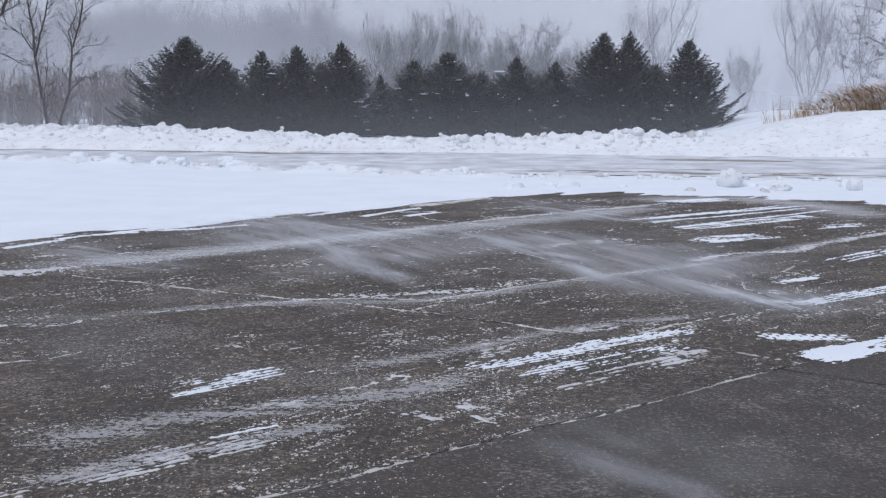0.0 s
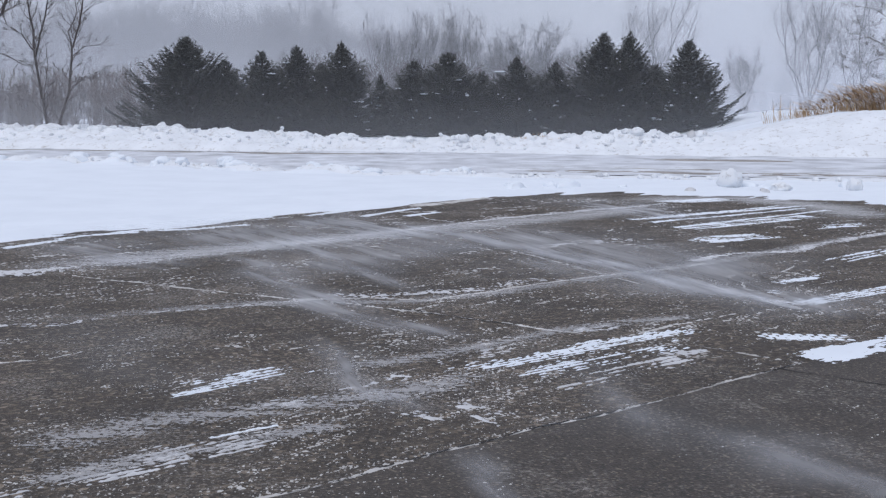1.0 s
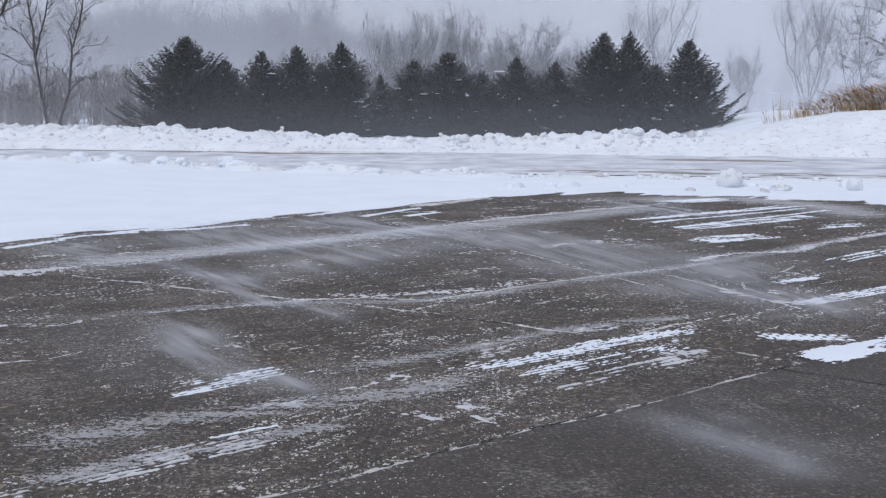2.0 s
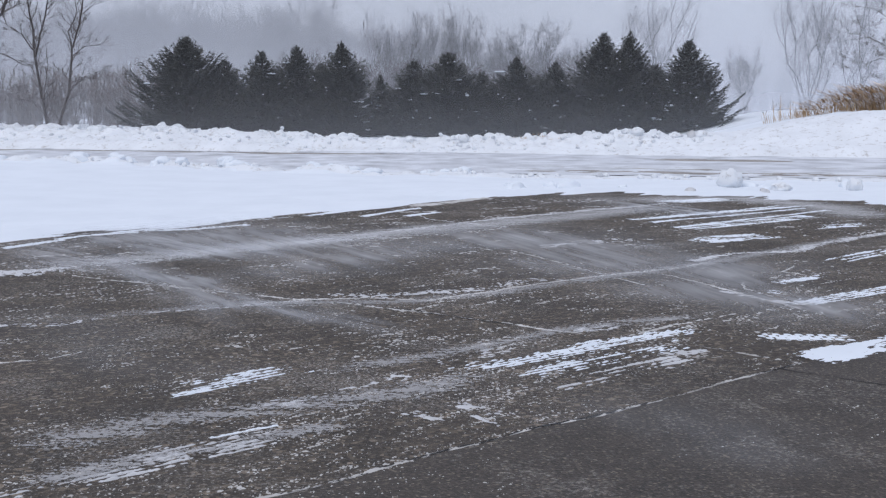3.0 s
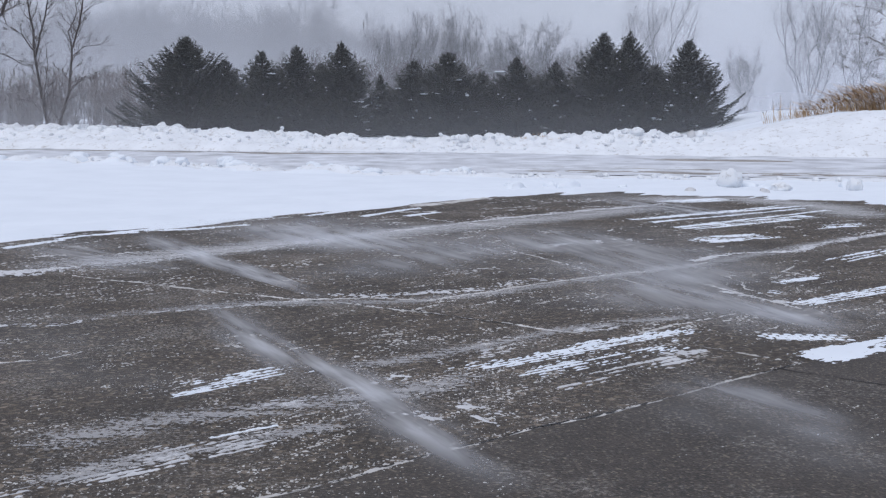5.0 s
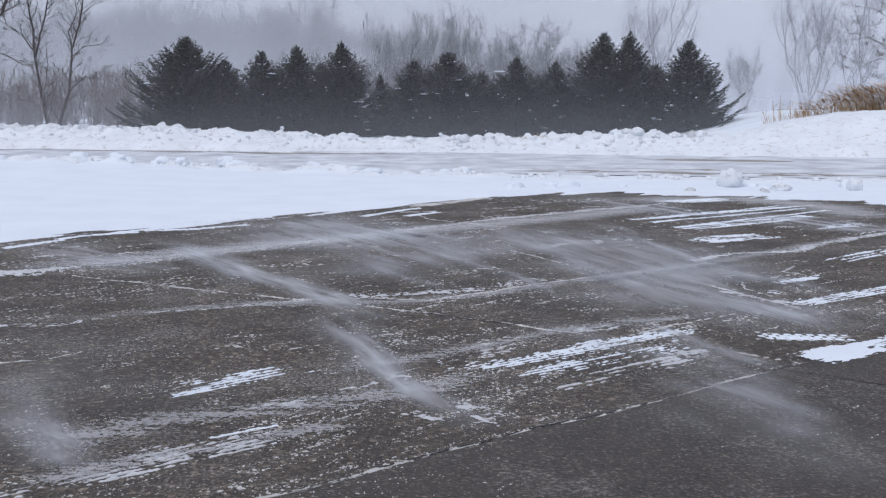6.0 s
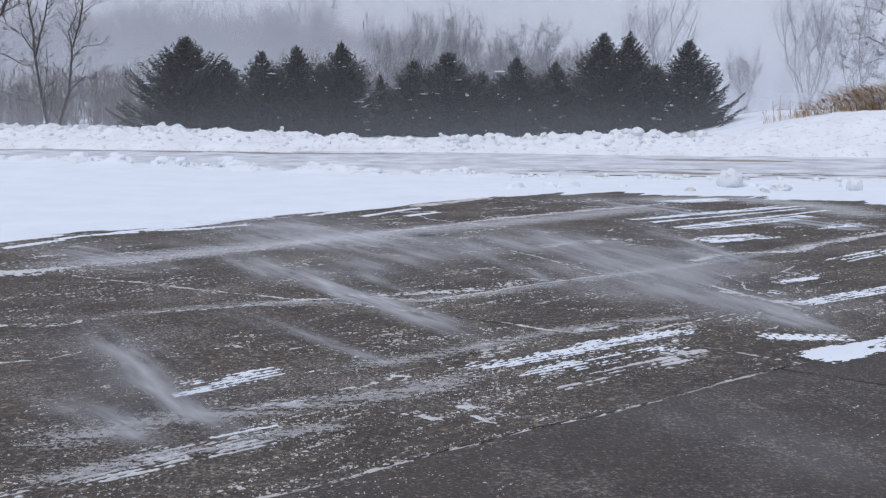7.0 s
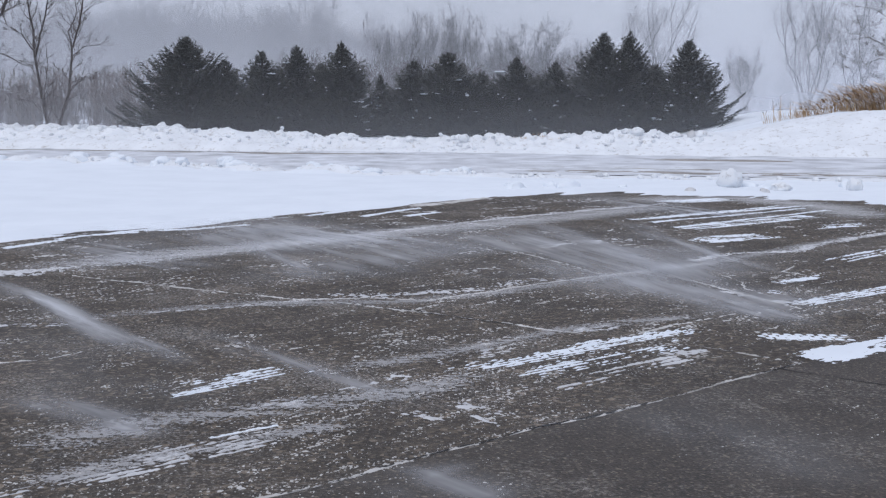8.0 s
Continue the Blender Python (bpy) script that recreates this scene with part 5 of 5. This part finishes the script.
    blow(6.2, 2.80, 0.16, "soft", [(0, 1.17, 14.40, 0.00, -70), (2.5, 0.79, 14.60, 0.00, -70), (5, 1.43, 14.21, 0.00, -73), (8, 1.05, 14.21, 0.00, -71)], 729)
    blow(2.2, 1.00, 0.14, "faint", [(0, 1.26, 6.13, 0.00, -69), (2, 1.58, 6.24, 0.00, -76), (3.5, 1.29, 6.51, 0.00, -75), (5, 1.80, 6.36, 0.00, -77), (8, 1.58, 6.24, 0.00, -76)], 730)
    blow(3.8, 1.10, 0.14, "faint", [(0, -2.51, 8.77, 0.00, -56), (1.7, -2.17, 8.35, 0.00, -54), (3.5, -2.58, 8.77, 0.00, -55), (5.2, -2.66, 8.35, 0.00, -56), (7, -2.25, 7.97, 0.00, -54), (8, -2.48, 8.09, 0.00, -56)], 731)
    blow(5.0, 2.00, 0.14, "soft", [(0, 2.58, 11.96, 0.00, -78), (2.5, 2.76, 11.70, 0.00, -78), (5, 2.31, 11.21, 0.00, -76), (8, 2.33, 11.96, 0.00, -78)], 733)
    blow(1.6, 0.40, 0.12, "pale", [(0, 1.32, 5.75, -0.19, -78), (2.8, 1.32, 5.75, -0.15, -78), (3.2, 1.35, 5.70, 0.00, -75), (3.5, 1.31, 5.73, 0.00, -75), (3.7, 1.26, 5.82, -0.04, -76), (4.1, 1.19, 6.01, -0.15, -79), (8, 1.19, 6.01, -0.19, -79)], 734)
    blow(2.7, 0.32, 0.10, "thin", [(0, 1.81, 8.94, -0.16, -71), (4.9, 1.81, 8.94, -0.12, -71), (5.6, 1.81, 8.94, 0.00, -71), (6.1, 1.85, 8.79, 0.00, -72), (6.5, 1.92, 8.87, -0.12, -72), (8, 1.92, 8.87, -0.16, -72)], 737)
    blow(3.1, 0.40, 0.12, "pale", [(0, 1.02, 6.64, -0.19, -75), (3.3, 1.02, 6.64, -0.15, -75), (3.8, 1.02, 6.64, 0.00, -75), (4, 0.81, 6.20, 0.00, -70), (4.5, 1.04, 6.13, 0.00, -74), (5.1, 1.04, 6.13, -0.15, -74), (8, 1.04, 6.13, -0.19, -74)], 738)
    blow(4.8, 0.34, 0.10, "thin", [(0, -0.88, 13.49, -0.16, -69), (5.1, -0.88, 13.49, -0.12, -69), (5.6, -0.88, 13.49, 0.00, -69), (6, -0.58, 12.86, 0.00, -68), (6.5, -0.31, 12.55, 0.00, -69), (7, -0.65, 12.28, 0.00, -70), (7.5, -0.65, 12.28, -0.12, -70), (8, -0.65, 12.28, -0.16, -70)], 739)
    blow(6.0, 0.34, 0.10, "thin", [(0, 0.08, 13.66, -0.16, -72), (5.1, 0.08, 13.66, -0.12, -72), (5.6, 0.08, 13.66, 0.00, -72), (6, 0.24, 13.40, 0.00, -73), (6.5, 0.73, 13.66, 0.00, -76), (7.2, 0.39, 13.84, 0.00, -76), (7.8, 0.39, 13.84, -0.12, -76), (8, 0.39, 13.84, -0.16, -76)], 740)
    blow(7.2, 0.40, 0.10, "thin", [(0, 1.12, 14.62, -0.16, -79), (5.1, 1.12, 14.62, -0.12, -79), (5.6, 1.12, 14.62, 0.00, -79), (6, 1.23, 14.32, 0.00, -78), (6.5, 1.39, 13.86, 0.00, -81), (7.2, 1.74, 14.21, 0.00, -79), (8, 1.88, 14.81, 0.00, -77)], 741)
    blow(6.7, 0.40, 0.10, "thin", [(0, 2.54, 15.22, -0.16, -83), (5.1, 2.54, 15.22, -0.12, -83), (5.6, 2.54, 15.22, 0.00, -83), (6, 2.59, 14.91, 0.00, -82), (6.5, 2.91, 15.01, 0.00, -84), (7.2, 3.10, 15.22, 0.00, -82), (8, 2.96, 15.05, 0.00, -83)], 742)
    blow(2.5, 0.40, 0.12, "pale", [(0, 1.02, 8.96, -0.19, -64), (5.2, 1.02, 8.96, -0.15, -64), (5.7, 1.02, 8.96, 0.00, -64), (6, 1.14, 8.73, 0.00, -64), (6.4, 1.27, 8.53, 0.00, -66), (7, 1.27, 8.53, -0.15, -66), (8, 1.27, 8.53, -0.19, -66)], 743)
    blow(2.0, 0.35, 0.12, "pale", [(0, 1.81, 8.13, -0.19, -80), (5.2, 1.81, 8.13, -0.15, -80), (5.7, 1.81, 8.13, 0.00, -80), (6, 1.87, 7.95, 0.00, -79), (6.4, 1.92, 7.88, 0.00, -82), (7, 1.92, 7.88, -0.15, -82), (8, 1.92, 7.88, -0.19, -82)], 744)
    blow(4.7, 0.42, 0.12, "thin", [(0, -2.92, 13.73, -0.19, -63), (5.2, -2.92, 13.73, -0.15, -63), (5.7, -2.92, 13.73, 0.00, -63), (6, -2.67, 13.38, 0.00, -65), (6.6, -1.94, 12.71, 0.00, -64), (7.2, -2.60, 13.68, 0.00, -63), (8, -2.10, 13.95, 0.00, -64)], 745)
    blow(2.6, 0.40, 0.12, "pale", [(0, -2.42, 6.90, -0.19, -67), (5.2, -2.42, 6.90, -0.15, -67), (5.7, -2.42, 6.90, 0.00, -67), (6, -2.31, 6.78, 0.00, -67), (6.6, -1.51, 6.04, 0.00, -59), (6.9, -1.77, 7.29, 0.00, -63), (7.2, -1.77, 7.29, -0.15, -63), (8, -1.77, 7.29, -0.19, -63)], 746)
    blow(5.2, 0.36, 0.10, "thin", [(0, -1.01, 13.38, 0.00, -70), (0.5, -0.77, 13.18, 0.00, -69), (1, -1.14, 13.18, 0.00, -67), (1.5, -1.90, 13.31, 0.00, -71), (2.1, -1.90, 13.31, -0.12, -71), (8, -1.90, 13.31, -0.16, -71)], 747)
    blow(2.0, 0.40, 0.12, "pale", [(0, 0.99, 7.12, -0.19, -78), (0.3, 0.99, 7.12, -0.15, -78), (0.8, 0.99, 7.12, 0.00, -78), (1.2, 1.11, 7.12, 0.00, -75), (1.6, 1.13, 6.92, 0.00, -78), (2.2, 1.13, 6.92, -0.15, -78), (8, 1.13, 6.92, -0.19, -78)], 748)
    blow(5.6, 0.36, 0.12, "thin", [(0, -3.13, 12.24, -0.19, -62), (2.2, -3.13, 12.24, -0.15, -62), (2.7, -3.13, 12.24, 0.00, -62), (3, -2.83, 11.57, 0.00, -62), (3.3, -2.73, 11.70, 0.00, -62), (3.8, -2.73, 11.70, -0.15, -62), (8, -2.73, 11.70, -0.19, -62)], 750)
    blow(3.1, 0.42, 0.14, "thin", [(0, -1.46, 10.18, -0.22, -56), (2.2, -1.46, 10.18, -0.18, -56), (2.7, -1.46, 10.18, 0.00, -56), (3, -1.18, 10.08, 0.00, -49), (3.3, -0.83, 9.69, 0.00, -58), (3.8, -0.83, 9.69, -0.18, -58), (8, -0.83, 9.69, -0.22, -58)], 751)
    blow(5.1, 0.34, 0.12, "bold", [(0, -2.48, 8.73, -0.19, -49), (6.9, -2.48, 8.73, -0.15, -49), (7.2, -2.48, 8.73, 0.00, -49), (7.5, -2.54, 9.20, 0.00, -56), (7.8, -3.12, 10.04, 0.00, -53), (8, -3.10, 9.92, 0.00, -55)], 752)
    blow(2.7, 0.42, 0.12, "thin", [(0, -0.70, 6.90, -0.19, -74), (5.8, -0.70, 6.90, -0.15, -74), (6.2, -0.70, 6.90, 0.00, -74), (6.5, -0.90, 6.51, 0.00, -74), (6.8, -1.35, 6.90, 0.00, -71), (7.2, -1.35, 6.90, -0.15, -71), (8, -1.35, 6.90, -0.19, -71)], 753)


motions()
